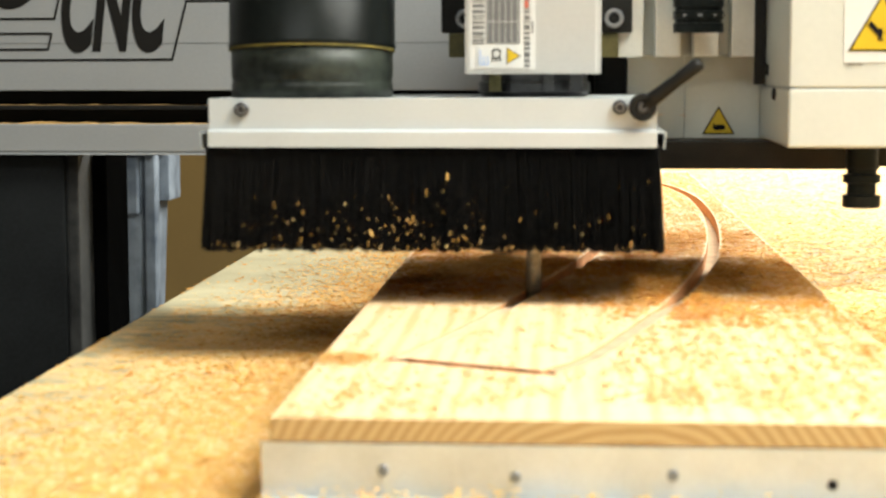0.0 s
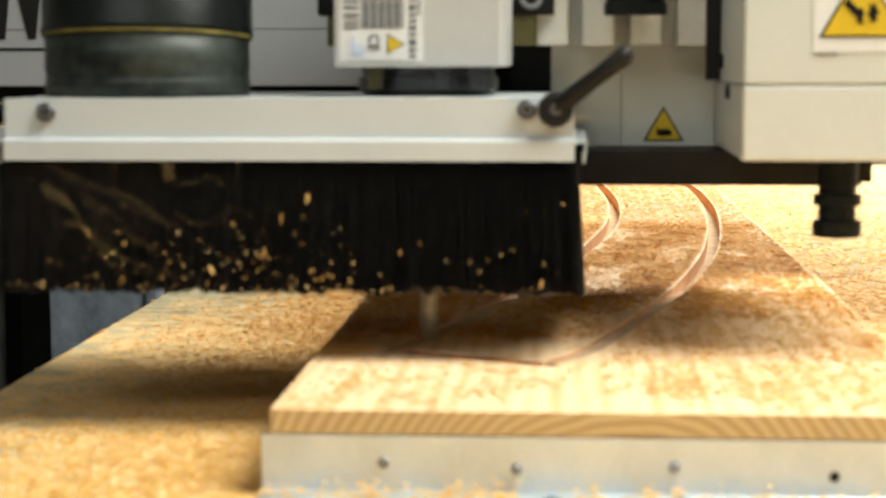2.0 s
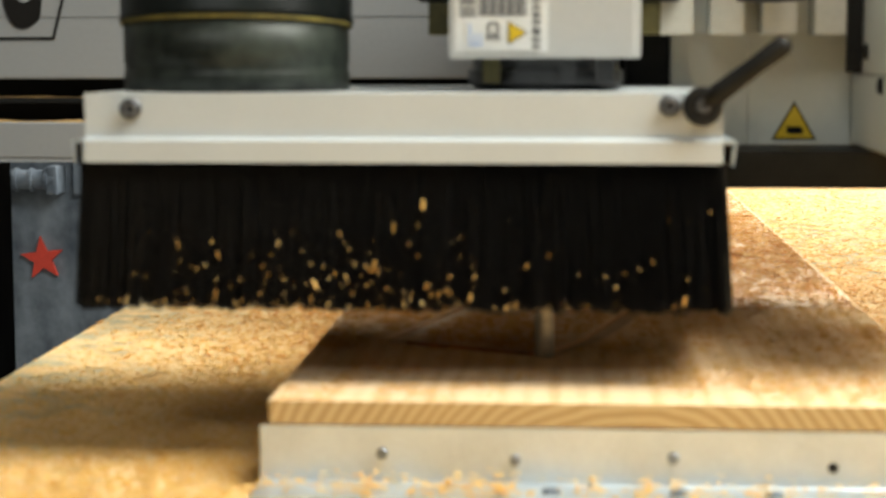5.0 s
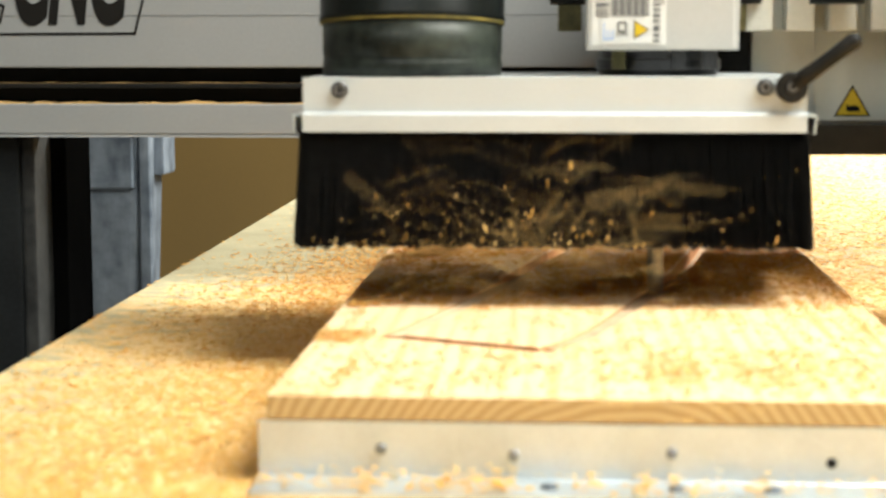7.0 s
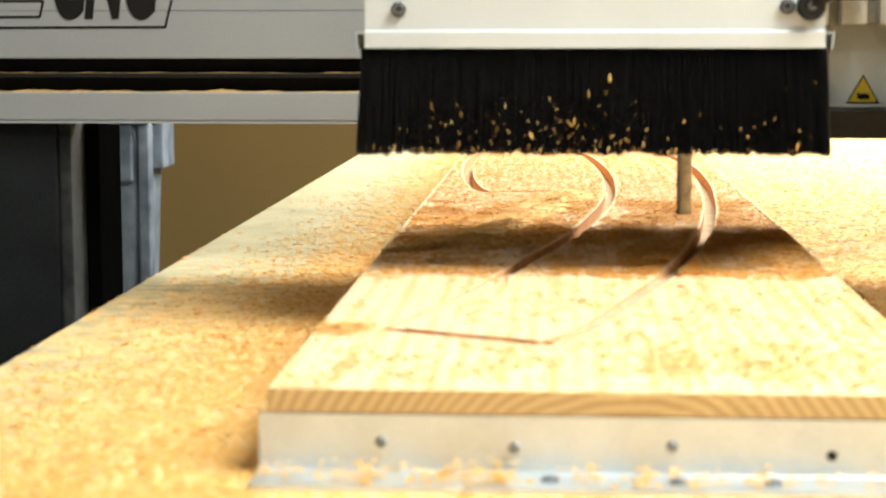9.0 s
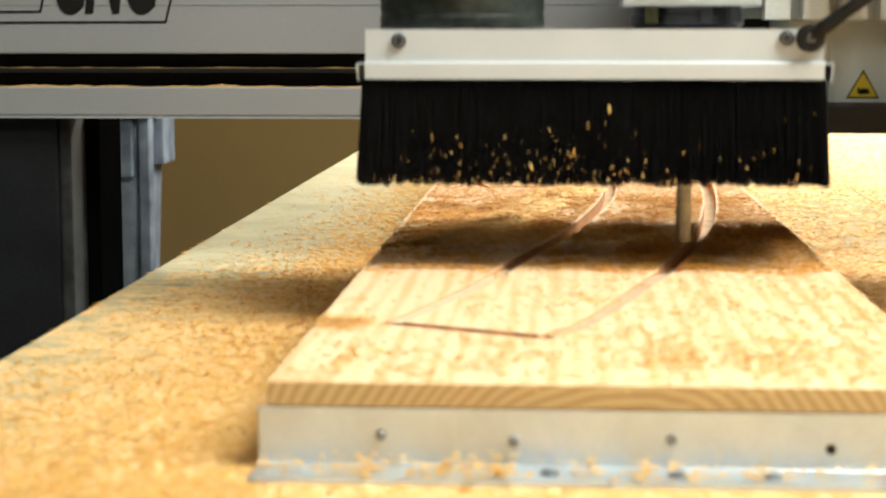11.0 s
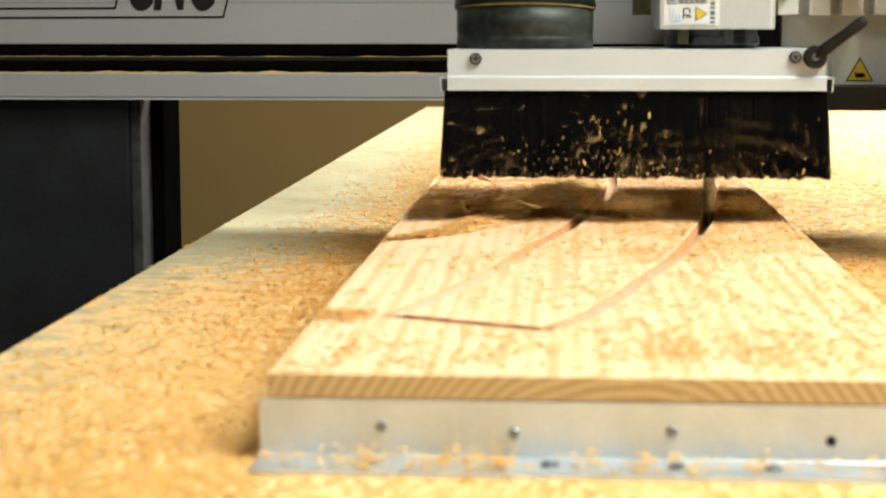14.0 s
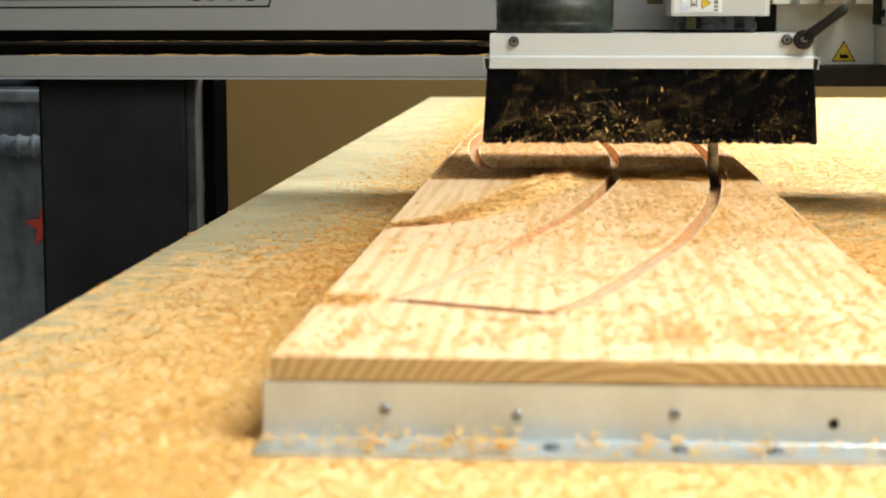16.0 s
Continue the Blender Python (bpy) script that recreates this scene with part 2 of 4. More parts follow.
LEG = mat("charcoal_panel", (0.0075, 0.0086, 0.0093), 0.6, spec=0.2, vary=0.6, scale=9, fine=250)
MATTE = mat("matte_black_block", (0.0025, 0.0025, 0.0025), 1.0, vary=0.2, spec=0.0)
LEG_EDGE = mat("dusty_panel_edge", (0.014, 0.014, 0.0133), 0.75, vary=0.9, scale=26, fine=120, tint=(0.004, 0.004, 0.004))
BIN = mat("blue_grey_plastic", (0.145, 0.168, 0.20), 0.5, vary=0.3, scale=7, fine=34, tint=(0.075, 0.096, 0.13), stretch=(2.2, 2.2, 0.7))
BIN_DARK = mat("dark_blue_plastic", (0.05, 0.062, 0.085), 0.55, vary=0.25, scale=7)
STAR = mat("red_sticker", (0.55, 0.05, 0.03), 0.5)
WALL = mat("painted_hall_wall", (0.34, 0.33, 0.30), 0.9, vary=0.06, scale=2, fine=60)
TAN = mat("tan_hall_wall", (0.114, 0.069, 0.016), 0.9, vary=0.08, scale=2, fine=80)
CONCRETE = mat("concrete_floor", (0.20, 0.19, 0.17), 0.8, vary=0.2, scale=3, fine=60)
FRAME_PAINT = mat("machine_frame_paint", (0.30, 0.31, 0.32), 0.5, vary=0.1, scale=8)
DUST = mat("settled_sawdust", (0.42, 0.26, 0.10), 0.9, vary=0.25, scale=120, fine=600, bump=0.8, spec=0.1)
# both groove fill tones also carry the scorch and shade of the walls
PALE_DUST = mat("pale_fine_sawdust", (0.54, 0.37, 0.24), 0.9, vary=0.15, scale=90, fine=700, bump=0.5, spec=0.1)
FINE_DUST = mat("fresh_fine_sawdust", (0.66, 0.475, 0.31), 0.9, vary=0.12, scale=90, fine=700, bump=0.5, spec=0.1)
SHAVING = mat("thin_pine_shaving", (0.62, 0.42, 0.16), 0.75, vary=0.3, scale=90, spec=0.15)
HEAPED = mat("heaped_pine_chips", (0.87, 0.64, 0.32), 0.9, vary=0.08, scale=160, fine=520, bump=0.4, tint=(0.84, 0.56, 0.24), spec=0.1)
GLUE_YELLOW = mat("yellow_dust_line", (0.12, 0.095, 0.018), 0.8, vary=0.8, scale=60)


# ---- mesh helpers ----
def link(name, bm, material, parent=None, label="", smooth=False):
    me = bpy.data.meshes.new(name)
    bm.to_mesh(me)
    bm.free()
    for mm in (material if isinstance(material, (list, tuple)) else [material]):
        me.materials.append(mm)
    if smooth:
        for p in me.polygons:
            p.use_smooth = True
    ob = new(name, me)
    if parent is not None:
        ob.parent = parent
    if label:
        ob["label"] = label
    return ob


def part(name, bm, material, parent, label="", smooth=False):
    return link(name, bm, material, parent, label, smooth)


def box(x0, x1, y0, y1, z0, z1, bevel=0.0, seg=2, bm=None):
    bm = bm or bmesh.new()
    r = bmesh.ops.create_cube(bm, size=1.0, matrix=Matrix.LocRotScale(((x0 + x1) / 2, (y0 + y1) / 2, (z0 + z1) / 2), None, (x1 - x0, y1 - y0, z1 - z0)))
    if bevel:
        vs = set(r["verts"])
        es = [e for e in bm.edges if e.verts[0] in vs and e.verts[1] in vs]
        bmesh.ops.bevel(bm, geom=es, offset=bevel, segments=seg, profile=0.7, affect="EDGES")
    return bm


def lathe(profile, seg=40, m=None, bm=None, caps=True):
    """Turned body about z from (radius, height) pairs."""
    bm = bm or bmesh.new()
    rings = []
    for r, h in profile:
        rings.append([bm.verts.new((r * math.cos(2 * math.pi * i / seg), r * math.sin(2 * math.pi * i / seg), h)) for i in range(seg)])
    for a, b in zip(rings, rings[1:]):
        for i in range(seg):
            bm.faces.new((a[i], a[(i + 1) % seg], b[(i + 1) % seg], b[i]))
    if caps:
        bm.faces.new(rings[0][::-1])
        bm.faces.new(rings[-1])
    if m is not None:
        vs = [v for ring in rings for v in ring]
        bmesh.ops.transform(bm, matrix=m, verts=vs)
    return bm


def prism(points, y0, y1, bm=None):
    """An outline in x and z, pushed from y0 to y1."""
    bm = bm or bmesh.new()
    a = [bm.verts.new((x, y0, z)) for x, z in points]
    b = [bm.verts.new((x, y1, z)) for x, z in points]
    n = len(points)
    bm.faces.new(a)
    bm.faces.new(b[::-1])
    for i in range(n):
        bm.faces.new((a[i], b[i], b[(i + 1) % n], a[(i + 1) % n]))
    bmesh.ops.recalc_face_normals(bm, faces=bm.faces)
    return bm


def profile_x(points, x0, x1, bm=None):
    """An outline in y and z, pushed from x0 to x1."""
    bm = bm or bmesh.new()
    a = [bm.verts.new((x0, y, z)) for y, z in points]
    b = [bm.verts.new((x1, y, z)) for y, z in points]
    n = len(points)
    bm.faces.new(a)
    bm.faces.new(b[::-1])
    for i in range(n):
        bm.faces.new((a[i], b[i], b[(i + 1) % n], a[(i + 1) % n]))
    bmesh.ops.recalc_face_normals(bm, faces=bm.faces)
    return bm


def base(name, label, category, kind="", group="", at=(0, 0, 0)):
    ob = new(name)
    ob.empty_display_size = 0.05
    ob.location = at
    return tagged(ob, label, category, group, kind)


FACING = Matrix.Rotation(radians(90), 4, "X")      # turns a z axis to -y


def socket_bolt(parent, x, y, z, r=0.006, name="bolt", head=0.004, material=None):
    """Cap screw in a face that looks to -y."""
    m = Matrix.Translation((x, y, z)) @ FACING
    bm = lathe([(r, 0), (r, head * 0.8), (r * 0.85, head), (r * 0.5, head), (r * 0.46, head * 0.4), (0.0002, head * 0.4)], 20, m)
    ob = part(name, bm, material or STEEL, parent, smooth=False)
    if r > 0.004:
        # paler ring brightens the rim of the socket
        ring = lathe([(r * 0.62, head), (r * 0.60, head + 0.0003), (r * 0.46, head + 0.0003), (r * 0.44, head)], 20, m, caps=False)
        part("socket_ring", ring, SOCKET, ob)
    return ob


def flakes(count, place, size, seed, curl=0.5, lift=0.0006, material=None):
    """Many small curled chips as one mesh; place(rng, n) gives x, y, z arrays."""
    rng = np.random.default_rng(seed)
    p = np.stack(place(rng, count), 1)
    ln = rng.uniform(size[0], size[1], count) * 0.5
    wd = ln * rng.uniform(0.25, 0.6, count)
    az = rng.uniform(0, 2 * np.pi, count)
    ca, sa = np.cos(az), np.sin(az)
    tilt = rng.normal(0, 0.10, count)
    bend = ln * curl * rng.uniform(0.0, 1.0, count)
    local = []
    for i, (u, h) in enumerate(((-1, 0.0), (0, 1.0), (1, 0.0))):
        for s in (-1, 1):
            lx, ly = ln * u, wd * s
            lz = bend * h + lift + np.abs(tilt) * wd + tilt * ly + rng.uniform(0, 0.0006, count)
            local.append(np.stack([p[:, 0] + lx * ca - ly * sa, p[:, 1] + lx * sa + ly * ca, p[:, 2] + lz], 1))
    verts = np.stack(local, 1).reshape(-1, 3)
    k = np.arange(count)[:, None] * 6
    faces = np.concatenate([k + np.array([[0, 1, 3, 2]]), k + np.array([[2, 3, 5, 4]])], 1).reshape(-1, 4)
    me = bpy.data.meshes.new("chips")
    me.from_pydata(verts.tolist(), [], faces.tolist())
    me.materials.append(material or CHIPS)
    return me


def text_mesh(words, height, shear=0.0, wide=1.0, material=None, name="lettering", parent=None, at=(0, 0, 0), spin=0.0, bold=0.0):
    cu = bpy.data.curves.new(name, "FONT")
    cu.body, cu.size, cu.shear, cu.extrude, cu.offset = words, height, shear, 0.0004, bold
    tmp = bpy.data.objects.new("tmp", cu)
    scene.collection.objects.link(tmp)
    bpy.context.view_layer.update()
    me = bpy.data.meshes.new_from_object(tmp.evaluated_get(bpy.context.evaluated_depsgraph_get()))
    bpy.data.objects.remove(tmp)
    bpy.data.curves.remove(cu)
    me.transform(Matrix.Translation(at) @ FACING @ Matrix.Rotation(spin, 4, "Z") @ Matrix.Diagonal((wide, 1, 1, 1)))
    me.materials.clear()
    me.materials.append(material)
    ob = new(name, me)
    ob.parent = parent
    return ob


# ---- hall ----
def hall():
    # ceiling and all walls but wall_north are unseen, added to bounce light
    x0, x1, y0, y1, t = -4.5, 5.0, -6.5, 5.6, 0.2
    tagged(link("floor", box(x0 - t, x1 + t, y0 - t, y1 + t, FLOOR_Z - 0.2, FLOOR_Z), CONCRETE), "grey concrete workshop floor", "floor", kind="structure")
    tagged(link("ceiling", box(x0 - t, x1 + t, y0 - t, y1 + t, CEILING_Z, CEILING_Z + 0.2), WALL), "pale workshop ceiling, unseen, added for bounce light", "ceiling", kind="structure")
    tagged(link("wall_north", box(x0 - t, x1 + t, y1, y1 + t, FLOOR_Z, CEILING_Z), TAN), "plain tan workshop wall behind the machine", "wall", kind="structure")
    tagged(link("wall_south", box(x0 - t, x1 + t, y0 - t, y0, FLOOR_Z, CEILING_Z), WALL), "plain workshop wall, unseen, added for bounce light", "wall", kind="structure")
    tagged(link("wall_west", box(x0 - t, x0, y0, y1, FLOOR_Z, CEILING_Z), WALL), "plain workshop wall, unseen, added for bounce light", "wall", kind="structure")
    tagged(link("wall_east", box(x1, x1 + t, y0, y1, FLOOR_Z, CEILING_Z), WALL), "plain workshop wall, unseen, added for bounce light", "wall", kind="structure")


def ceiling_fixture(x, y):
    e = base("ceiling_light", "wide white ceiling light fitting with fluorescent tubes", "ceiling light", at=(x, y, CEILING_Z))
    part("housing", box(-1.25, 1.25, -0.8, 0.8, -0.08, 0, 0.01), WHITE, e)
    for s in (-0.6, -0.2, 0.2, 0.6):
        part("tube", lathe([(0.013, -1.2), (0.013, 1.2)], 12, Matrix.Translation((0, s, -0.1)) @ Matrix.Rotation(radians(90), 4, "Y")), PAPER, e)


# ---- machine table ----
def machine_table():
    e = base("machine_table", "flat wooden spoilboard machine bed dusted with sawdust", "machine bed")
    part("spoilboard", box(-0.419, 1.05, -0.6, 4.14, TABLE_Z - 0.028, TABLE_Z, 0.002), SPOIL, e)
    part("bed", box(-0.40, 1.03, -0.58, 4.12, TABLE_Z - 0.15, TABLE_Z - 0.0282), FRAME_PAINT, e)
    part("scribed_line", box(0.3842, 0.3858, 0.7, 3.6, TABLE_Z - 0.001, TABLE_Z + 0.0004), RISER, e)
    for x in (-0.34, 0.97):
        for y in (-0.45, 1.8, 4.0):
            part("leg", box(x - 0.05, x + 0.05, y - 0.05, y + 0.05, FLOOR_Z, TABLE_Z - 0.1502, 0.004), FRAME_PAINT, e)


def groove_outline(path, width):
    """Left and right borders of a cut of that width along a line of points."""
    pts = [Vector((x, y)) for x, y in path]
    left, right = [], []
    for i, p in enumerate(pts):
        a = (pts[i] - pts[i - 1]).normalized() if i else (pts[1] - pts[0]).normalized()
        b = (pts[i + 1] - pts[i]).normalized() if i + 1 < len(pts) else a
        n = Vector((-(a + b).y, (a + b).x)).normalized()
        k = width / 2 / max(0.35, n.dot(Vector((-a.y, a.x))))
        left.append(p + n * k)
        right.append(p - n * k)
    return left, right


def smooth_path(ctrl, n=8):
    """Catmull-Rom through the control points."""
    out = []
    c = [Vector(p) for p in ctrl]
    c = [2 * c[0] - c[1]] + c + [2 * c[-1] - c[-2]]
    for i in range(1, len(c) - 2):
        for k in range(n):
            t = k / n
            a, b, d, e = c[i - 1], c[i], c[i + 1], c[i + 2]
            out.append(0.5 * (2 * b + (d - a) * t + (2 * a - 5 * b + 4 * d - e) * t * t + (3 * b - a - 3 * d + e) * t ** 3))
    out.append(c[-2])
    return out


LEFT_CURVE = [(-0.012, 1.93), (0.008, 1.79), (0.0245, 1.55), (0.0290, 1.33), (0.0225, 1.10), (0.003, 0.90), (-0.023, 0.71), (-0.054, 0.556), (-0.083, 0.395), (-0.117, 0.254), (-0.1345, 0.193)]
RIGHT_CURVE = [(-0.0395, 0.1466), (-0.012, 0.205), (0.025, 0.349), (0.057, 0.485), (0.083, 0.632), (0.104, 0.771), (0.1195, 0.915), (0.134, 1.10), (0.145, 1.33), (0.146, 1.60), (0.132, 1.80), (0.110, 1.93)]
FAR_CURVE = [(-0.140, 1.98), (-0.158, 1.82), (-0.161, 1.62), (-0.148, 1.38), (-0.131, 1.235), (-0.118, 1.185)]


def cutter(path, width, z0, z1):
    left, right = groove_outline(path, width)
    bm = bmesh.new()
    rows = []
    for l, r in zip(left, right):
        rows.append([bm.verts.new((l.x, l.y, z0)), bm.verts.new((r.x, r.y, z0)), bm.verts.new((r.x, r.y, z1)), bm.verts.new((l.x, l.y, z1))])
    for a, b in zip(rows, rows[1:]):
        for i in range(4):
            bm.faces.new((a[i], a[(i + 1) % 4], b[(i + 1) % 4], b[i]))
    bm.faces.new(rows[0])
    bm.faces.new(rows[-1][::-1])
    bmesh.ops.recalc_face_normals(bm, faces=bm.faces)
    me = bpy.data.meshes.new("cutter")
    bm.to_mesh(me)
    bm.free()
    me.materials.append(PINE_CUT)
    return new("cutter", me)


def pine_board():
    ob = link("pine_board", box(-0.182, 0.180, 0, 2.25, -0.013, 0, 0.0012, 2), PINE)
    ob.data.materials.append(PINE_CUT)
    loop = smooth_path(LEFT_CURVE) + smooth_path(RIGHT_CURVE)
    far = smooth_path(FAR_CURVE) + [Vector((-0.03, 1.20))]
    tools = [cutter(loop, 0.0125, -0.02, 0.01), cutter(far, 0.0125, -0.02, 0.01)]
    for c in tools:
        md = ob.modifiers.new("cut", "BOOLEAN")
        md.operation, md.object, md.solver, md.material_mode = "DIFFERENCE", c, "EXACT", "TRANSFER"
    bpy.context.view_layer.update()
    me = bpy.data.meshes.new_from_object(ob.evaluated_get(bpy.context.evaluated_depsgraph_get()))
    ob.modifiers.clear()
    ob.data = me
    for c in tools:
        bpy.data.objects.remove(c)
    me.materials.append(PINE_END)
    last = len(me.materials) - 1
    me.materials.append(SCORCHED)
    for p in me.polygons:
        if p.normal.y < -0.8 and p.center.y < 0.001:
            p.material_index = last
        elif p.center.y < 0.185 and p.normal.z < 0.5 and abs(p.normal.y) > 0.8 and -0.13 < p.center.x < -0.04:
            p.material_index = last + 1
    return tagged(ob, "pale pine board with curved routed grooves, dusted with chips", "board")


def riser_board():
    ob = link("riser_board", box(-0.172, 0.172, 0.003, 2.24, TABLE_Z, -0.0132, 0.001), RISER)
    return tagged(ob, "brown wooden riser strip under the pine board", "board")


def angle_profile():
    """Aluminium angle against the end of the riser, with its screws."""
    e = base("aluminium_angle", "worn aluminium angle strip screwed before the board", "angle strip")
    pts = [(-0.0345, TABLE_Z + 0.0003), (0.0, TABLE_Z + 0.0003), (0.0025, TABLE_Z + 0.0003), (0.0025, -0.0134), (-0.0005, -0.0134), (-0.0005, TABLE_Z + 0.0035), (-0.0015, TABLE_Z + 0.0028), (-0.0345, TABLE_Z + 0.0028)]
    part("angle", profile_x(pts, -0.1865, 0.30), ALU, e)
    for x, z in ((-0.1221, -0.0275), (-0.0528, -0.0301), (0.0287, -0.0280)):
        socket_bolt(e, x, -0.0006, z, 0.0029, "screw", 0.0020, BRIGHT)
    # flat black disc stands in for the dark inside of a hole
    part("screw_hole", lathe([(0.0028, 0), (0.0028, 0.0006)], 14, Matrix.Translation((0.1104, -0.0003, -0.0319)) @ FACING), BLACK, e)
    for x in (-0.034, 0.031, 0.079):
        bm = lathe([(0.0048, 0), (0.0046, 0.0016), (0.003, 0.0026), (0.001, 0.0022)], 16, Matrix.Translation((x, -0.017, TABLE_Z + 0.0028)))
        part("flange_screw", bm, BRIGHT, e)


def groove_dust():
    """Sawdust packed into the nearer ends of the two long grooves."""
    bm = bmesh.new()
    for ctrl in (LEFT_CURVE, RIGHT_CURVE):
        path = [p for p in smooth_path(ctrl, 16) if (0.158 if ctrl is RIGHT_CURVE else 0.198) < p.y < 0.78]
        left, right = groove_outline(path, 0.0121)
        prev = None
        for p, l, r in zip(path, left, right):
            k = min(1.0, max(0.0, (p.y - 0.42) / 0.2))
            top = -0.0016 if ctrl is RIGHT_CURVE else -0.0011
            row = []
            for j in range(5):
                q = l.lerp(r, j / 4)
                row.append(bm.verts.new((q.x, q.y, top - 0.0104 * k + 0.0008 * noise.noise((q.x * 160, q.y * 160, 0)))))
            if prev:
                for j in range(4):
                    bm.faces.new((prev[j], row[j], row[j + 1], prev[j + 1])).material_index = 0 if ctrl is RIGHT_CURVE else 1
            prev = row
    bmesh.ops.recalc_face_normals(bm, faces=bm.faces)
    ob = link("sawdust_in_grooves", bm, [PALE_DUST, FINE_DUST], smooth=True)
    tagged(ob, "pale fine sawdust packed in the routed grooves", "sawdust", kind="stuff")


groove_dust()
hall()
ceiling_fixture(1.3, 3.2)
ceiling_fixture(1.7, -0.5)
# unseen fitting that goes with the added fill lamp
ceiling_fixture(-0.9, -2.8)
machine_table()
pine_board()
riser_board()
angle_profile()


BX, BY = 0.0195, 0.1084      # the spindle's axis on its head


def bit_place(t):
    for (a, xa, ya), (b, xb, yb) in zip(HEAD_ROWS, HEAD_ROWS[1:]):
        if a <= t <= b:
            f = (t - a) / (b - a)
            return BX + xa + (xb - xa) * f, BY + ya + (yb - ya) * f
    return BX + HEAD_ROWS[-1][1], BY + HEAD_ROWS[-1][2]


def lift(t):
    """Height of the head above its cutting depth."""
    rows = ((0, 0), (8.2, 0), (8.5, 0.0115), (9.0, 0.0512), (9.2, 0.0550), (9.45, 0.0562), (10.6, 0.0562), (11.3, 0.0045), (11.5, 0), (16, 0))
    for (a, u), (b, v) in zip(rows, rows[1:]):
        if a <= t <= b:
            return u + (v - u) * (t - a) / (b - a)
    return 0.0


# ---- chips lying about ----
def table_chips():
    def place(rng, n):
        y = -0.2 + 4.3 * rng.random(n) ** 1.9
        x = np.where(rng.random(n) < 0.5, rng.uniform(-0.417, -0.183, n), 0.183 + 0.86 * rng.random(n) ** 1.5)
        # drifts thin out towards the bed's border and far along it
        thin = (x < -0.2) & (rng.random(n) < np.clip((-0.24 - x) * 5, 0, 0.85) * np.clip((y + 0.1) * 2.2, 0, 1) + np.clip((y - 0.5) * 0.7, 0, 0.5))
        x = np.where(thin, np.where(rng.random(n) < 0.55, np.maximum(-0.417, -0.186 - np.abs(rng.normal(0, 0.05, n))), 0.183 + 0.6 * rng.random(n)), x)
        front = rng.random(n) < 0.05
        x, y = np.where(front, rng.uniform(-0.30, 0.40, n), x), np.where(front, rng.uniform(-0.2, -0.037, n), y)
        return x, y, np.full(n, TABLE_Z)
    ob = new("sawdust_on_table", flakes(120000, place, (0.0019, 0.0054), 5, 0.08, 0.0002))
    tagged(ob, "loose layer of golden wood chips on the machine bed", "wood chips", kind="stuff")

    def strewn(rng, n):
        y = np.maximum(0.05, 0.58 + 0.17 * rng.normal(0, 1, n)) + 3.4 * rng.random(n) ** 1.6
        x = np.where(rng.random(n) < 0.22, np.maximum(-0.416, -0.186 - np.abs(rng.normal(0, 0.09, n))), 0.183 + 0.75 * rng.random(n) ** 1.3)
        return x, y, np.full(n, TABLE_Z + 0.0006)
    ob = new("chips_on_table", flakes(36000, strewn, (0.0026, 0.0070), 6, 0.12, 0.0003, ORANGE_CHIPS))
    tagged(ob, "thinly strewn orange wood chips on the machine bed", "wood chips", kind="stuff")


GROOVE_LINES = (LEFT_CURVE, RIGHT_CURVE, FAR_CURVE, [(-0.1345, 0.193), (-0.0395, 0.1466)])


def off_grooves(x, y):
    """True where a chip would not hang over an open groove."""
    best = np.full(len(x), 9.0)
    for ctrl in GROOVE_LINES:
        for p in smooth_path(ctrl, 24):
            best = np.minimum(best, np.hypot(x - p.x, y - p.y))
    return best > 0.0088


def clumped(rng, n, spots, sx, sy, x0, x1, y0, y1):
    """Chips that lie in loose clumps within a stretch of the board."""
    cx, cy = rng.uniform(x0, x1, spots), rng.uniform(y0, y1, spots)
    k = rng.integers(0, spots, n)
    return np.clip(cx[k] + rng.normal(0, sx, n), -0.178, 0.176), np.clip(cy[k] + rng.normal(0, sy, n), 0.003, 2.2)


RIDGE = [(-0.174, 0.585), (-0.142, 0.625), (-0.112, 0.71), (-0.084, 0.82), (-0.052, 0.98), (-0.022, 1.14)]
RIDGE_LINE = smooth_path(RIDGE, 12)


def ridge_spot(u, v):
    """A place on the heap that the air stream leaves: u along it, v across it from -1 to 1."""
    k = min(len(RIDGE_LINE) - 2, int(u * (len(RIDGE_LINE) - 1)))
    p = RIDGE_LINE[k].lerp(RIDGE_LINE[k + 1], u * (len(RIDGE_LINE) - 1) - k)
    half = (0.018 + 0.024 * u) * (1 + 0.6 * noise.noise((u * 17, 3.0, 0)))
    x, y = p.x + v * half, p.y + v * half * 0.7 + 0.02 * noise.noise((u * 9, v, 5.0))
    z = (0.0024 + 0.0056 * u) * max(0.0, 1 - v * v) * (0.7 + 0.8 * noise.noise((u * 26, v * 2.2, 1.0)) + 0.5 * noise.noise((u * 80, v * 6.0, 2.0)))
    return max(-0.1785, x), y, max(0.0, z)


def chip_ridge():
    bm = bmesh.new()
    prev = None
    for i in range(71):
        row = [bm.verts.new(ridge_spot(i / 70, -1.1 + 2.2 * j / 12)) for j in range(13)]
        for q in row:
            q.co.z += 0.0001
        if prev:
            for j in range(12):
                bm.faces.new((prev[j], row[j], row[j + 1], prev[j + 1]))
        prev = row
    bmesh.ops.recalc_face_normals(bm, faces=bm.faces)
    tagged(link("chip_ridge", bm, HEAPED, smooth=True), "low ridge of golden wood chips heaped across the board", "wood chips", kind="stuff")


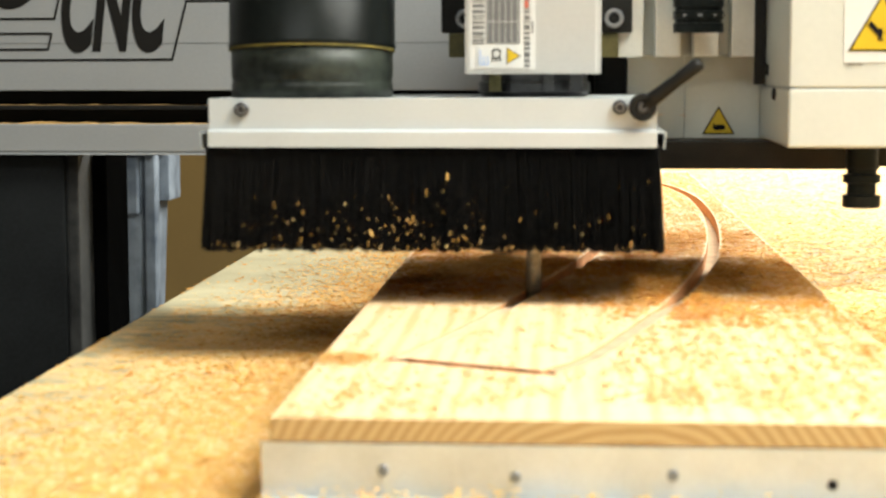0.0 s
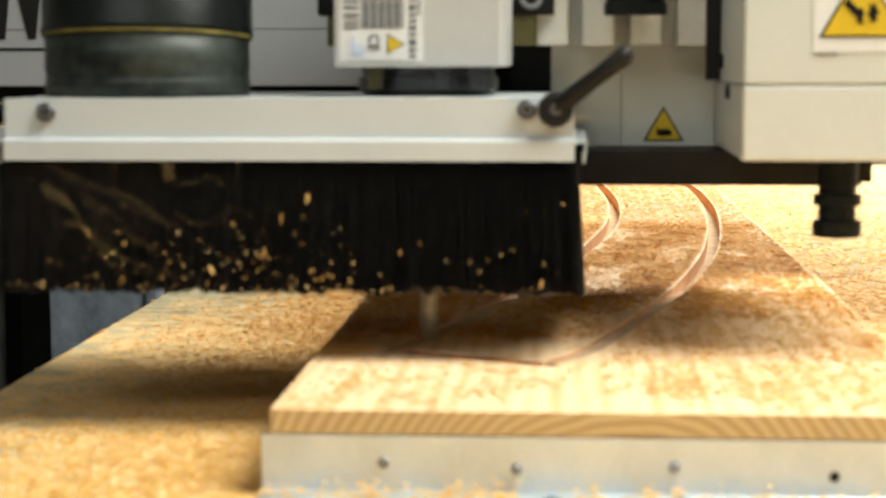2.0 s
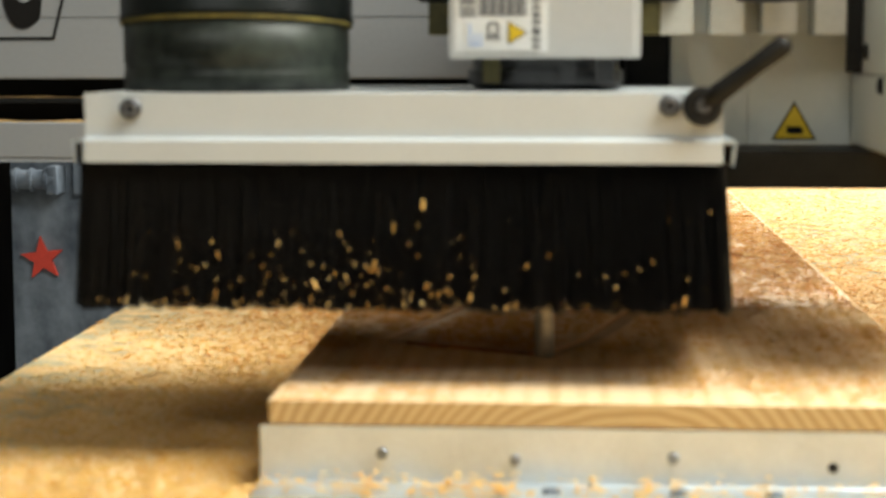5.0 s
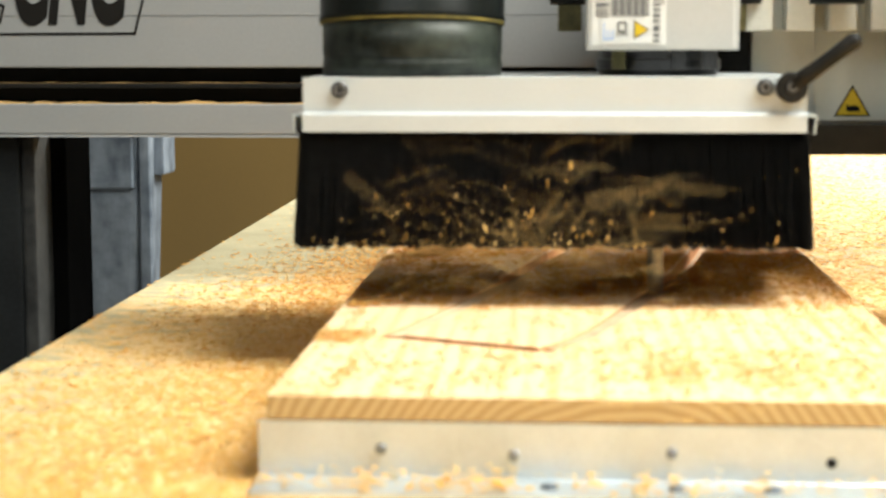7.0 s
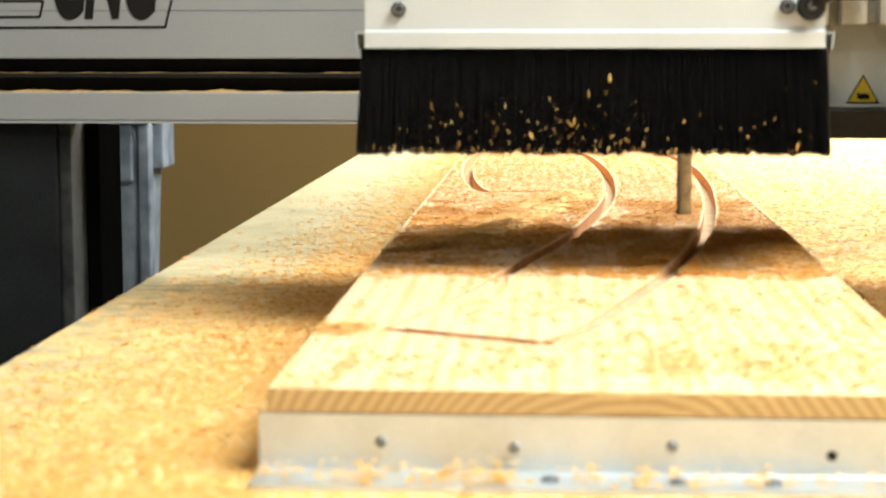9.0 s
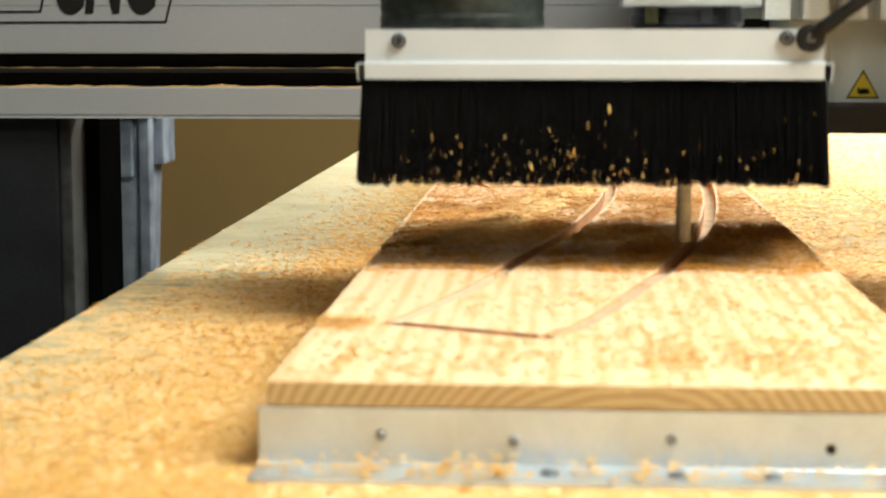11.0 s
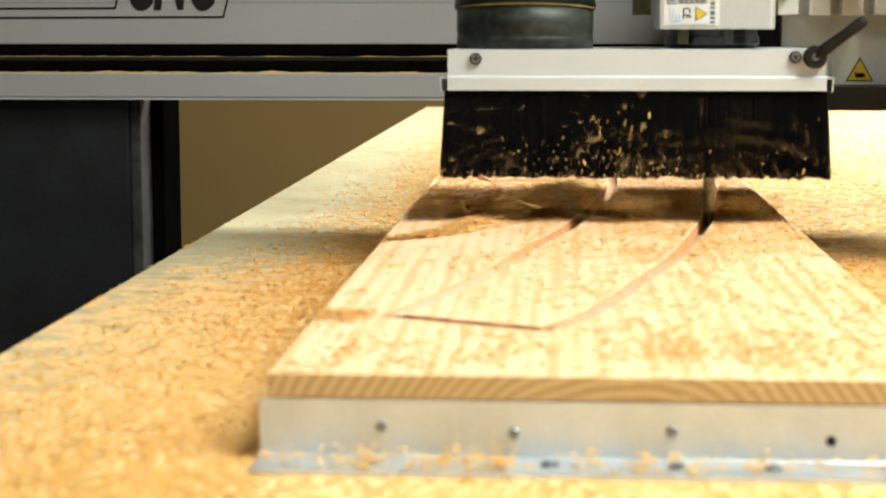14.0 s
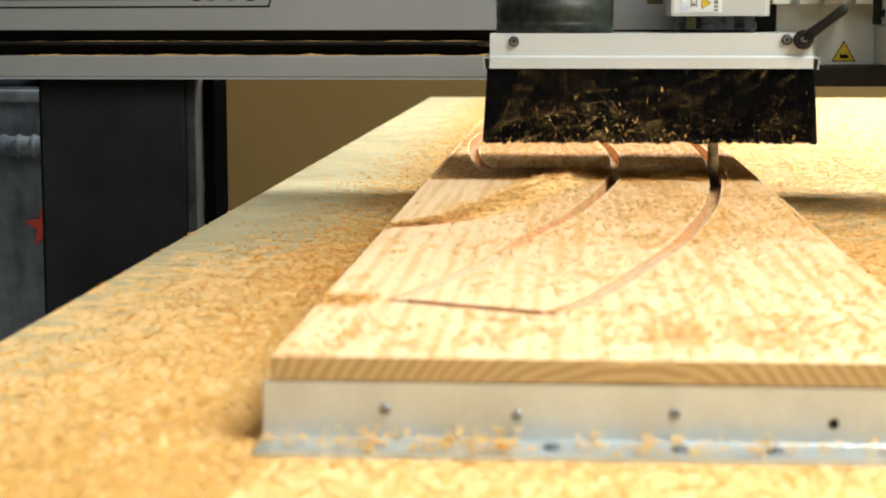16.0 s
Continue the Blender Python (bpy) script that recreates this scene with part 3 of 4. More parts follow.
def board_chips():
    """What stays on the board when the dust shoe has gone over it."""

    def place(rng, n):
        xs, ys, zs = [], [], []

        def put(x, y, z=None):
            xs.append(x), ys.append(y), zs.append(np.zeros(len(x)) if z is None else z)
        # nearer part: clumps, more of them away from the cut-out
        put(*clumped(rng, 1000, 80, 0.008, 0.014, -0.17, 0.17, 0.01, 0.16))
        put(*clumped(rng, 2300, 150, 0.008, 0.016, 0.0, 0.175, 0.02, 0.55))
        put(*clumped(rng, 700, 60, 0.005, 0.012, -0.17, 0.0, 0.16, 0.55))
        put(rng.uniform(-0.178, 0.176, 350), rng.uniform(0.004, 0.55, 350))
        # middle part
        put(*clumped(rng, 5400, 170, 0.009, 0.026, 0.06, 0.176, 0.5, 1.1))
        put(*clumped(rng, 4400, 120, 0.010, 0.028, -0.07, 0.09, 0.5, 1.08))
        put(rng.uniform(-0.178, 0.176, 350), rng.uniform(0.55, 1.1, 350))
        # on the ridge
        m = 7000
        u, v = rng.random(m), np.clip(rng.normal(0, 0.62, m), -1.9, 1.9)
        spots = [ridge_spot(a, b) for a, b in zip(u.tolist(), v.tolist())]
        put(*(np.array([q[k] for q in spots]) for k in range(2)), np.array([q[2] for q in spots]) + np.abs(rng.normal(0, 0.0006, m)))
        m = 500
        put(np.clip(rng.normal(-0.166, 0.012, m), -0.179, -0.13), rng.normal(0.19, 0.012, m), np.abs(rng.normal(0, 0.001, m)))
        x, y, z = np.concatenate(xs), np.concatenate(ys), np.concatenate(zs)
        keep = np.flatnonzero(off_grooves(x, y))
        keep = keep[np.arange(n) % len(keep)]
        return x[keep], y[keep], z[keep]
    ob = new("sawdust_on_board", flakes(21500, place, (0.0016, 0.0050), 9, 0.10, 0.0002, material=PALE_CHIPS))
    tagged(ob, "scattered golden wood chips on the pine board", "wood chips", kind="stuff")

    def beyond(rng, n):
        x, y = rng.uniform(-0.178, 0.176, 2 * n), 1.05 + 1.15 * rng.random(2 * n)
        keep = np.flatnonzero(off_grooves(x, y))[:n]
        return x[keep], y[keep], np.abs(rng.normal(0, 0.0006, n))
    ob = new("sawdust_on_far_board", flakes(26000, beyond, (0.0018, 0.0052), 10, 0.12, 0.0003, ORANGE_CHIPS))
    tagged(ob, "loose orange wood chips on the board's far half", "wood chips", kind="stuff")


def swept_chips():
    """Chips that lie on the board until the returning dust shoe sucks them up, patch by patch."""
    rng = np.random.default_rng(31)
    n = 56000
    x, y = rng.uniform(-0.178, 0.176, n), rng.uniform(0.16, 1.06, n)
    heap = np.array([noise.noise((a * 22, b * 9, 1.5)) + 0.6 * noise.noise((a * 60, b * 26, 4.0)) for a, b in zip(x.tolist(), y.tolist())])
    dense = np.clip((y - 0.34 - 0.9 * np.clip(-x, -0.05, 0.12)) / 0.2, 0.13, 1.0) * np.clip(1.1 - 2.2 * np.clip(x - 0.05, 0, 1), 0.6, 1.0)
    edge = 0.014 * rng.normal(0, 1, n)
    dense = np.where((x < edge) & (y < 0.48 + edge), 0.55, dense)
    keep = (rng.random(n) < dense * np.clip(0.62 + 0.95 * heap, 0.06, 1.0)) & off_grooves(x, y)
    x, y = x[keep], y[keep]
    z = np.abs(rng.normal(0, 0.0012, len(x))) * np.clip(heap[keep] * 3, 0.1, 1.0)
    edge = edge[keep]
    cols, rows_ = np.clip(np.floor((x - edge + 0.18) / 0.09), 0, 3).astype(int), np.floor((y + 0.012 * np.sin(x * 60)) / 0.04).astype(int)
    back = [h for h in HEAD_ROWS if h[0] >= 4.95]
    out = []
    for c in range(4):
        for r in range(3, 27):
            sel = np.flatnonzero((cols == c) & (rows_ == r))
            if len(sel) < 8:
                continue
            mx, my = -0.135 + 0.09 * c, 0.04 * r + 0.02
            me = flakes(len(sel), lambda g, k: (x[sel] - mx, y[sel] - my, z[sel]), (0.0024, 0.0068), 500 + 40 * c + r, 0.15, 0.0004, ORANGE_CHIPS)
            ob = new("chip_patch", me)
            tagged(ob, "loose patch of orange wood chips lying on the pine board", "wood chips", "patches of wood chips", "stuff")
            here = pose(mx, my, 0)
            path = [(0, here)]
            if c < 2 and r < 12:
                # thrown down only as the cutter comes by on its way out
                for (ta, xa, ya), (tb, xb, yb) in zip(HEAD_ROWS, HEAD_ROWS[1:]):
                    if ya >= my - 0.06 > yb and tb < 4.9:
                        drop = ta + (tb - ta) * (ya - my + 0.06) / (ya - yb)
                        path = []
                        for t in [h[0] for h in HEAD_ROWS if h[0] < drop - 0.1] + [drop]:
                            bx, by = bit_place(t)
                            path.append((t, pose(bx - BX + min(0.06, max(-0.17, mx - xa)), by - BY + 0.10, 0.143)))
                        path.append((drop + 0.22, here))
                        break
            for (ta, xa, ya), (tb, xb, yb) in zip(back, back[1:]):
                if ya < my - 0.015 <= yb:
                    t0 = ta + (tb - ta) * (my - 0.015 - ya) / (yb - ya)
                    path += [(t0, here)]
                    dx, dy = min(0.06, max(-0.17, mx - xa - 0.03)), 0.10
                    later = [h[0] for h in HEAD_ROWS] + [8.75, 10.6, 11.3]
                    for t in [t0 + 0.28] + sorted(q for q in later if q > t0 + 0.4):
                        bx, by = bit_place(t)
                        path.append((t, pose(bx - BX + dx, by - BY + dy, 0.143 + lift(t))))
                    break
            path.append((16.7, path[-1][1]))
            out.append((ob, path))
    return out


def flange_chips():
    def place(rng, n):
        c = rng.uniform(-0.18, 0.29, 26)
        x = np.where(rng.random(n) < 0.65, np.clip(c[rng.integers(0, 26, n)] + rng.normal(0, 0.006, n), -0.184, 0.295), rng.uniform(-0.18, 0.29, n))
        return x, rng.uniform(-0.034, -0.002, n), TABLE_Z + 0.0028 + np.abs(rng.normal(0, 0.0028, n))
    ob = new("sawdust_on_angle", flakes(760, place, (0.002, 0.006), 12, 0.3, material=CHIPS))
    tagged(ob, "wood chips caught on the aluminium angle", "wood chips", kind="stuff")


table_chips()
chip_ridge()
board_chips()
flange_chips()


# ---- things behind the machine ----
def waste_bin():
    """Large plastic wheeled bin with a thick rim, a ribbed grip and a star sticker."""
    e = base("waste_bin", "large blue-grey plastic wheeled bin with a red star sticker", "waste bin", at=(0.02, 3.0, 0))
    bm = bmesh.new()
    top = [(-1.45, 0.0), (-0.967, 0.0), (-0.967, 0.22), (-1.45, 0.22)]
    low = [(-1.40, 0.03), (-0.998, 0.03), (-0.998, 0.20), (-1.40, 0.20)]
    a = [bm.verts.new((x, y, 0.0)) for x, y in top]
    b = [bm.verts.new((x, y, FLOOR_Z + 0.06)) for x, y in low]
    for i in range(4):
        bm.faces.new((a[i], b[i], b[(i + 1) % 4], a[(i + 1) % 4]))
    bm.faces.new(b)
    bmesh.ops.bevel(bm, geom=[ed for ed in bm.edges if abs(ed.verts[0].co.z - ed.verts[1].co.z) > 0.5], offset=0.03, segments=4, profile=0.5, affect="EDGES")
    bmesh.ops.recalc_face_normals(bm, faces=bm.faces)
    part("body", bm, BIN, e)
    rim = box(-1.48, -0.950, -0.03, 0.24, -0.008, 0.018, 0.006)
    part("rim", rim, BIN, e)
    # dark slab on the rim stands in for an open gap
    part("lid_gap", box(-1.42, -0.97, 0.02, 0.20, 0.0182, 0.022), BIN_DARK, e)
    part("corner_skirt", box(-0.972, -0.947, 0.10, 0.22, -0.118, -0.0082, 0.006), BIN, e)
    part("corner_skirt", box(-1.135, -0.990, -0.014, 0.04, -0.142, -0.0082, 0.012, 3), BIN, e)
    part("corner_rib", box(-0.981, -0.953, -0.006, 0.03, FLOOR_Z + 0.3, -0.0082, 0.010, 3), BIN, e)
    grip = part("grip", lathe([(0.022, -0.15), (0.022, 0.15)], 20, Matrix.Translation((-1.31, -0.05, -0.103)) @ Matrix.Rotation(radians(90), 4, "Y")), BIN, e)
    for i in range(9):
        part("grip_rib", lathe([(0.026, -0.004), (0.026, 0.004)], 16, Matrix.Translation((-1.45 + i * 0.034, -0.05, -0.103)) @ Matrix.Rotation(radians(90), 4, "Y")), BIN, grip)
    for x in (-1.46, -1.165):
        part("grip_mount", box(x - 0.012, x + 0.012, -0.07, 0.02, -0.135, -0.072, 0.006), BIN, e)
    pts = []
    for i in range(10):
        r = 0.050 if i % 2 == 0 else 0.020
        w = radians(90 + 36 * i + 6)
        pts.append((-1.209 + r * math.cos(w), -0.283 + r * math.sin(w)))
    part("star_sticker", prism(pts, -0.002, 0.022), STAR, e, "torn red star sticker")
    for x in (-1.34, -1.04):
        part("wheel", lathe([(0.07, -0.02), (0.075, -0.01), (0.075, 0.01), (0.07, 0.02)], 24, Matrix.Translation((x, 0.12, FLOOR_Z + 0.075)) @ Matrix.Rotation(radians(90), 4, "Y")), RUBBER, e)


def bin_filling():
    bm = bmesh.new()
    bmesh.ops.create_icosphere(bm, subdivisions=3, radius=0.12, matrix=Matrix.Translation((-1.30, 3.13, 0.06)) @ Matrix.Diagonal((1.0, 0.7, 0.4, 1)))
    for v in bm.verts:
        v.co += Vector(noise.noise_vector(v.co * 14)) * 0.012
    tagged(link("rubbish_bag", bm, BIN_DARK, smooth=True), "dark crumpled rubbish bag lying on the bin", "bag")
    tagged(link("yellow_rag", box(-1.205, -1.175, 3.05, 3.15, 0.0225, 0.062, 0.008), YELLOW), "yellow folded rag lying on the bin", "rag")


waste_bin()
bin_filling()


# ---- gantry: moves along y ----
def gantry():
    e = base("router_gantry", "grey aluminium router gantry with black lettering, spanning the bed", "machine gantry")
    y = 0.4067
    x0, x1 = -0.98, 1.60
    # upper part is unseen, made this tall to block the rear lamp
    part("beam", box(x0, x1, y, y + 0.055, 0.1593, 1.05, 0.002), BEAM, e)
    part("joint_line", box(x0, x1, y - 0.0004, y + 0.001, 0.2062, 0.2066), GREY_PRINT, e)
    part("slot_back", box(x0, x1, y + 0.035, y + 0.055, 0.1265, 0.1592), BLACK, e)
    part("guide_rail", box(x0, x1, y + 0.006, y + 0.0348, 0.1405, 0.1448, 0.001), BLACK, e)
    part("lower_rail", box(x0, x1, y, y + 0.055, 0.0985, 0.1262, 0.0015), BEAM, e)
    part("rail_lip", box(x0, x1, y + 0.001, y + 0.054, 0.0955, 0.0984), FRAME_PAINT, e)

    def ledge(z, ya, yb, seed, amp):
        rng = random.Random(seed)
        bm = bmesh.new()
        prev = None
        n = 420
        for i in range(n + 1):
            x = -0.75 + 1.5 * i / n
            h = z + amp * max(0.04, 0.22 + 0.9 * noise.noise((x * 26, seed, 0)) + 0.5 * noise.noise((x * 110, seed, 3)) + 0.4 * rng.random() - 0.2)
            row = [bm.verts.new((x, ya, z)), bm.verts.new((x, ya + 0.001, h)), bm.verts.new((x, yb, h)), bm.verts.new((x, yb, z))]
            if prev:
                for k in range(3):
                    bm.faces.new((prev[k], row[k], row[k + 1], prev[k + 1]))
            prev = row
        return bm
    part("settled_dust", ledge(0.1263, y + 0.003, y + 0.03, 3, 0.0032), DUST, e, "line of settled sawdust")
    part("settled_dust", ledge(0.1449, y + 0.009, y + 0.03, 8, 0.0018), DUST, e, "line of settled sawdust")

    # lettering and its frame
    f = y - 0.0006
    w = 0.0011
    line = lambda x0_, z0_, x1_, z1_, t=w: prism(outline((x0_, z0_), (x1_, z1_), t), f, y + 0.0003)

    def outline(a, b, t):
        a, b = Vector(a), Vector(b)
        n = Vector((-(b - a).y, (b - a).x)).normalized() * t
        return [tuple(a + n), tuple(b + n), tuple(b - n), tuple(a - n)]
    part("frame_line", line(-0.97, 0.1885, -0.4195, 0.1902), BLACK_PRINT, e)
    part("frame_line", line(-0.4195, 0.1895, -0.404, 0.2485), BLACK_PRINT, e)
    part("frame_line", line(-0.4045, 0.2478, -0.25, 0.2482), BLACK_PRINT, e)
    part("frame_line", line(-0.97, 0.2302, -0.5375, 0.2306), BLACK_PRINT, e)
    part("frame_line", line(-0.5375, 0.2300, -0.529, 0.262), BLACK_PRINT, e)
    part("frame_line", line(-0.97, 0.2155, -0.5405, 0.2160), BLACK_PRINT, e)
    part("frame_line", line(-0.97, 0.1993, -0.5445, 0.2003), BLACK_PRINT, e)
    part("frame_line", line(-0.5445, 0.1998, -0.5405, 0.2160), BLACK_PRINT, e)
    text_mesh("CNC", 0.118, 0.28, 0.405, BLACK_PRINT, "lettering", e, (-0.5345, y - 0.0003, 0.2030), bold=0.0048)
    ring = []
    for i in range(40):
        a = 2 * math.pi * i / 40
        ring.append((-0.575 + 0.034 * math.cos(a) + 0.008 * math.sin(a), 0.286 + 0.046 * math.sin(a)))
    part("logo_shape", prism(ring, f, y + 0.0003), BLACK_PRINT, e)

    # legs outside the bed, set back under the beam
    for side, s in ((-0.632, 1), (1.26, -1)):
        leg = part("leg", box(side - 0.101 if s > 0 else side - 0.094, side + 0.094 if s > 0 else side + 0.101, 0.432, 0.54, -0.55, 0.0948, 0.003), LEG, e, "charcoal leg panel")
        xs = sorted((side + s * 0.0942, side + s * 0.107))
        part("edge_strip", box(xs[0], xs[1], 0.437, 0.55, -0.55, 0.0946, 0.003), LEG_EDGE, leg)
        # near-black solids stand in for the dark gaps beside the leg
        xs = sorted((side + s * 0.1072, side + s * 0.1225))
        part("guide_gap_fill", box(xs[0], xs[1], 0.49, 0.58, -0.55, 0.0952, 0.002), MATTE, leg)
        xs = sorted((side - s * 0.1012, side - s * 0.111))
        part("back_gap_fill", box(xs[0], xs[1], 0.46, 0.56, -0.55, 0.0952), MATTE, leg)
        part("foot", box(side - 0.11, side + 0.08, 0.38, 0.60, -0.62, -0.5502, 0.005), BLACK, leg)
    return e


# ---- carriage: moves along x on the gantry ----
def triangle(cx, z0, half, inset=0.0):
    h = half * math.sqrt(3)
    return [(cx - half + inset * 1.73, z0 + inset), (cx + half - inset * 1.73, z0 + inset), (cx, z0 + h - 2 * inset)]


def carriage():
    e = base("tool_carriage", "cream white tool carriage of the router with warning signs", "machine carriage")
    part("back_panel", box(0.098, 0.147, 0.210, 0.26, 0.1206, 0.192, 0.0008), WHITE, e)
    part("back_panel", box(0.1473, 0.212, 0.210, 0.26, 0.1206, 0.192, 0.0008), WHITE, e)
    part("back_panel", box(0.2123, 0.30, 0.212, 0.26, 0.1206, 0.192, 0.0008), WHITE, e)
    part("mount_plate", box(0.02, 0.30, 0.262, 0.404, 0.105, 0.32), BLACK, e)
    part("upper_panel", box(0.06, 0.2145, 0.200, 0.26, 0.1922, 0.32), WHITE, e)
    for a, b in ((0.0885, 0.1098), (0.1200, 0.1412), (0.1520, 0.1730), (0.1836, 0.2040)):
        part("pad", box(a, b, 0.172, 0.1998, 0.1905, 0.32, 0.0015), PAD, e)
    # black box painted in for the shade in the gap beside the panels
    part("gap_shade", box(0.070, 0.0975, 0.215, 0.26, 0.105, 0.191), BLACK, e)
    part("cover_bar", box(-0.17, 0.3060, 0.153, 0.209, 0.0968, 0.1203, 0.0015), BLACK, e, "black rail under the carriage")
    part("bar_end", box(0.3062, 0.3130, 0.155, 0.205, 0.0990, 0.1203, 0.0015), BLACK, e)
    part("strip", box(0.2026, 0.2120, 0.165, 0.1715, 0.1673, 0.32, 0.001), BLACK, e)
    knob = part("knob", lathe([(0.0206, 0.2105), (0.0209, 0.2120), (0.0209, 0.218), (0.0195, 0.2185), (0.0195, 0.221), (0.0209, 0.2215), (0.0209, 0.228), (0.0195, 0.2285), (0.0195, 0.231), (0.021, 0.2315), (0.021, 0.29)], 28, Matrix.Translation((0.1545, 0.150, 0))), RUBBER, e)
    for i in range(5):
        a = radians(200 + i * 35)
        part("knob_mark", box(0.1545 + 0.0209 * math.cos(a) - 0.0018, 0.1545 + 0.0209 * math.cos(a) + 0.0018, 0.150 + 0.0209 * math.sin(a) - 0.0004, 0.150 + 0.0209 * math.sin(a) + 0.001, 0.2235, 0.2255), GREY_PRINT, knob)

    # small warning sign
    sign = part("warning_sign", prism(triangle(0.1769, 0.1240, 0.0142), 0.2094, 0.2102), BLACK_PRINT, e, "small yellow warning triangle")
    part("sign_face", prism(triangle(0.1769, 0.1240, 0.0142, 0.0012), 0.2088, 0.20935), YELLOW, sign)
    palm_shape = [(0.1722, 0.1285), (0.1722, 0.1335), (0.1740, 0.1330), (0.1738, 0.1312), (0.1755, 0.1325), (0.1800, 0.1325), (0.1825, 0.1310), (0.1825, 0.1280), (0.1745, 0.1275)]
    part("pictogram", prism(palm_shape, 0.2084, 0.20875), BLACK_PRINT, sign)

    # second spindle's cover
    cover = part("cover_box", box(0.2125, 0.3475, 0.005, 0.2095, 0.1664, 0.32, 0.003, 3), WHITE, e, "cream white spindle cover")
    low = part("lower_cover", box(0.2125, 0.3475, 0.005, 0.2095, 0.1215, 0.1658, 0.003, 3), WHITE, e)
    part("cover_core", box(0.2145, 0.3455, 0.008, 0.205, 0.1640, 0.1680), GREY_PRINT, cover)
    for z, y in ((0.1606, 0.0957), (0.1800, 0.150)):
        bm = lathe([(0.0048, 0), (0.0046, 0.0022), (0.0034, 0.0028), (0.002, 0.0028)], 18, Matrix.Translation((0.2126, y, z)) @ Matrix.Rotation(radians(-90), 4, "Y"))
        part("side_bolt", bm, BLACK, cover)
    part("sticker", box(0.2523, 0.3085, 0.0044, 0.0052, 0.1851, 0.262, 0.0003, 1), PAPER, cover, "white warning sticker")
    tri = part("warning_triangle", prism(triangle(0.2803, 0.1938, 0.0246), 0.0038, 0.00438), BLACK_PRINT, cover, "yellow warning triangle")
    part("triangle_face", prism(triangle(0.2803, 0.1938, 0.0246, 0.0013), 0.0033, 0.00377), YELLOW, tri)
    glove = [(0.2694, 0.2130), (0.2720, 0.2165), (0.2775, 0.2105), (0.2800, 0.2108), (0.2815, 0.2075), (0.2803, 0.2045), (0.2812, 0.2012), (0.2800, 0.2008), (0.2790, 0.2035), (0.2782, 0.2012), (0.2772, 0.2018), (0.2776, 0.2046), (0.2750, 0.2070)]
    part("pictogram", prism(glove, 0.0028, 0.00327), BLACK_PRINT, tri)
    gear = []
    for i in range(24):
        a = 2 * math.pi * i / 24
        r = 0.0048 if i % 4 < 2 else 0.0032
        gear.append((0.2866 + r * math.cos(a) * 0.7, 0.2078 + r * math.sin(a) * 1.3))
    part("pictogram", prism(gear, 0.0028, 0.00327), BLACK_PRINT, tri)
    for x, w in ((0.255, 0.0065), (0.2625, 0.004)):
        part("print_bar", box(x, x + w, 0.0041, 0.0046, 0.1838, 0.1848), GREY_PRINT, cover)
    part("nozzle", lathe([(0.0135, 0.0735), (0.0147, 0.0745), (0.0147, 0.0830), (0.0140, 0.0836), (0.0112, 0.0842), (0.0112, 0.0925), (0.0145, 0.0930), (0.0145, 0.0990), (0.0138, 0.0995), (0.0114, 0.1000), (0.0114, 0.1040), (0.0122, 0.1046), (0.0122, 0.1213)], 32, Matrix.Translation((0.2742, 0.045, 0))), RUBBER, e, "black stepped tool nozzle")
    return e


# ---- spindle head with dust shoe: moves also in z ----


def bristle_row(parent, p0, p1, out, n, z0, z1, seed, depth=0.006):
    """A strip of stiff bristles from p0 to p1 that lean a little along out."""
    rng = random.Random(seed)
    p0, p1, out = Vector(p0), Vector(p1), Vector(out)
    along = (p1 - p0).normalized()
    bm = bmesh.new()
    for i in range(n):
        f = rng.random()
        d = rng.uniform(-depth, 0.0)
        top = p0.lerp(p1, f) + out * d
        clump = noise.noise((f * 46, seed, 0)) * 0.0016 + noise.noise((f * 11, seed, 4)) * 0.0016
        low = top + out * (rng.uniform(0.0, 0.0035) + 0.0015) + along * (rng.gauss(0, 0.0012) + clump + (f - 0.5) * 0.006)
        zb = z1 + rng.uniform(-0.0018, 0.0026) + noise.noise((f * 60, seed, 2)) * 0.0026 + noise.noise((f * 16, seed, 7)) * 0.0022
        r = rng.uniform(0.00022, 0.00042)
        ring = []
        for q, z, rr in ((top, z0, r), ((top + low) / 2 + out * 0.0003, (z0 + zb) / 2, r), (low, zb, r * 0.6)):
            ring.append([bm.verts.new((q.x + rr * math.cos(a), q.y + rr * math.sin(a), z)) for a in (0.3, 2.4, 4.5)])
        for a, b in zip(ring, ring[1:]):
            for k in range(3):
                bm.faces.new((a[k], a[(k + 1) % 3], b[(k + 1) % 3], b[k]))
    return part("bristles", bm, BRISTLE, parent, "stiff black bristles")


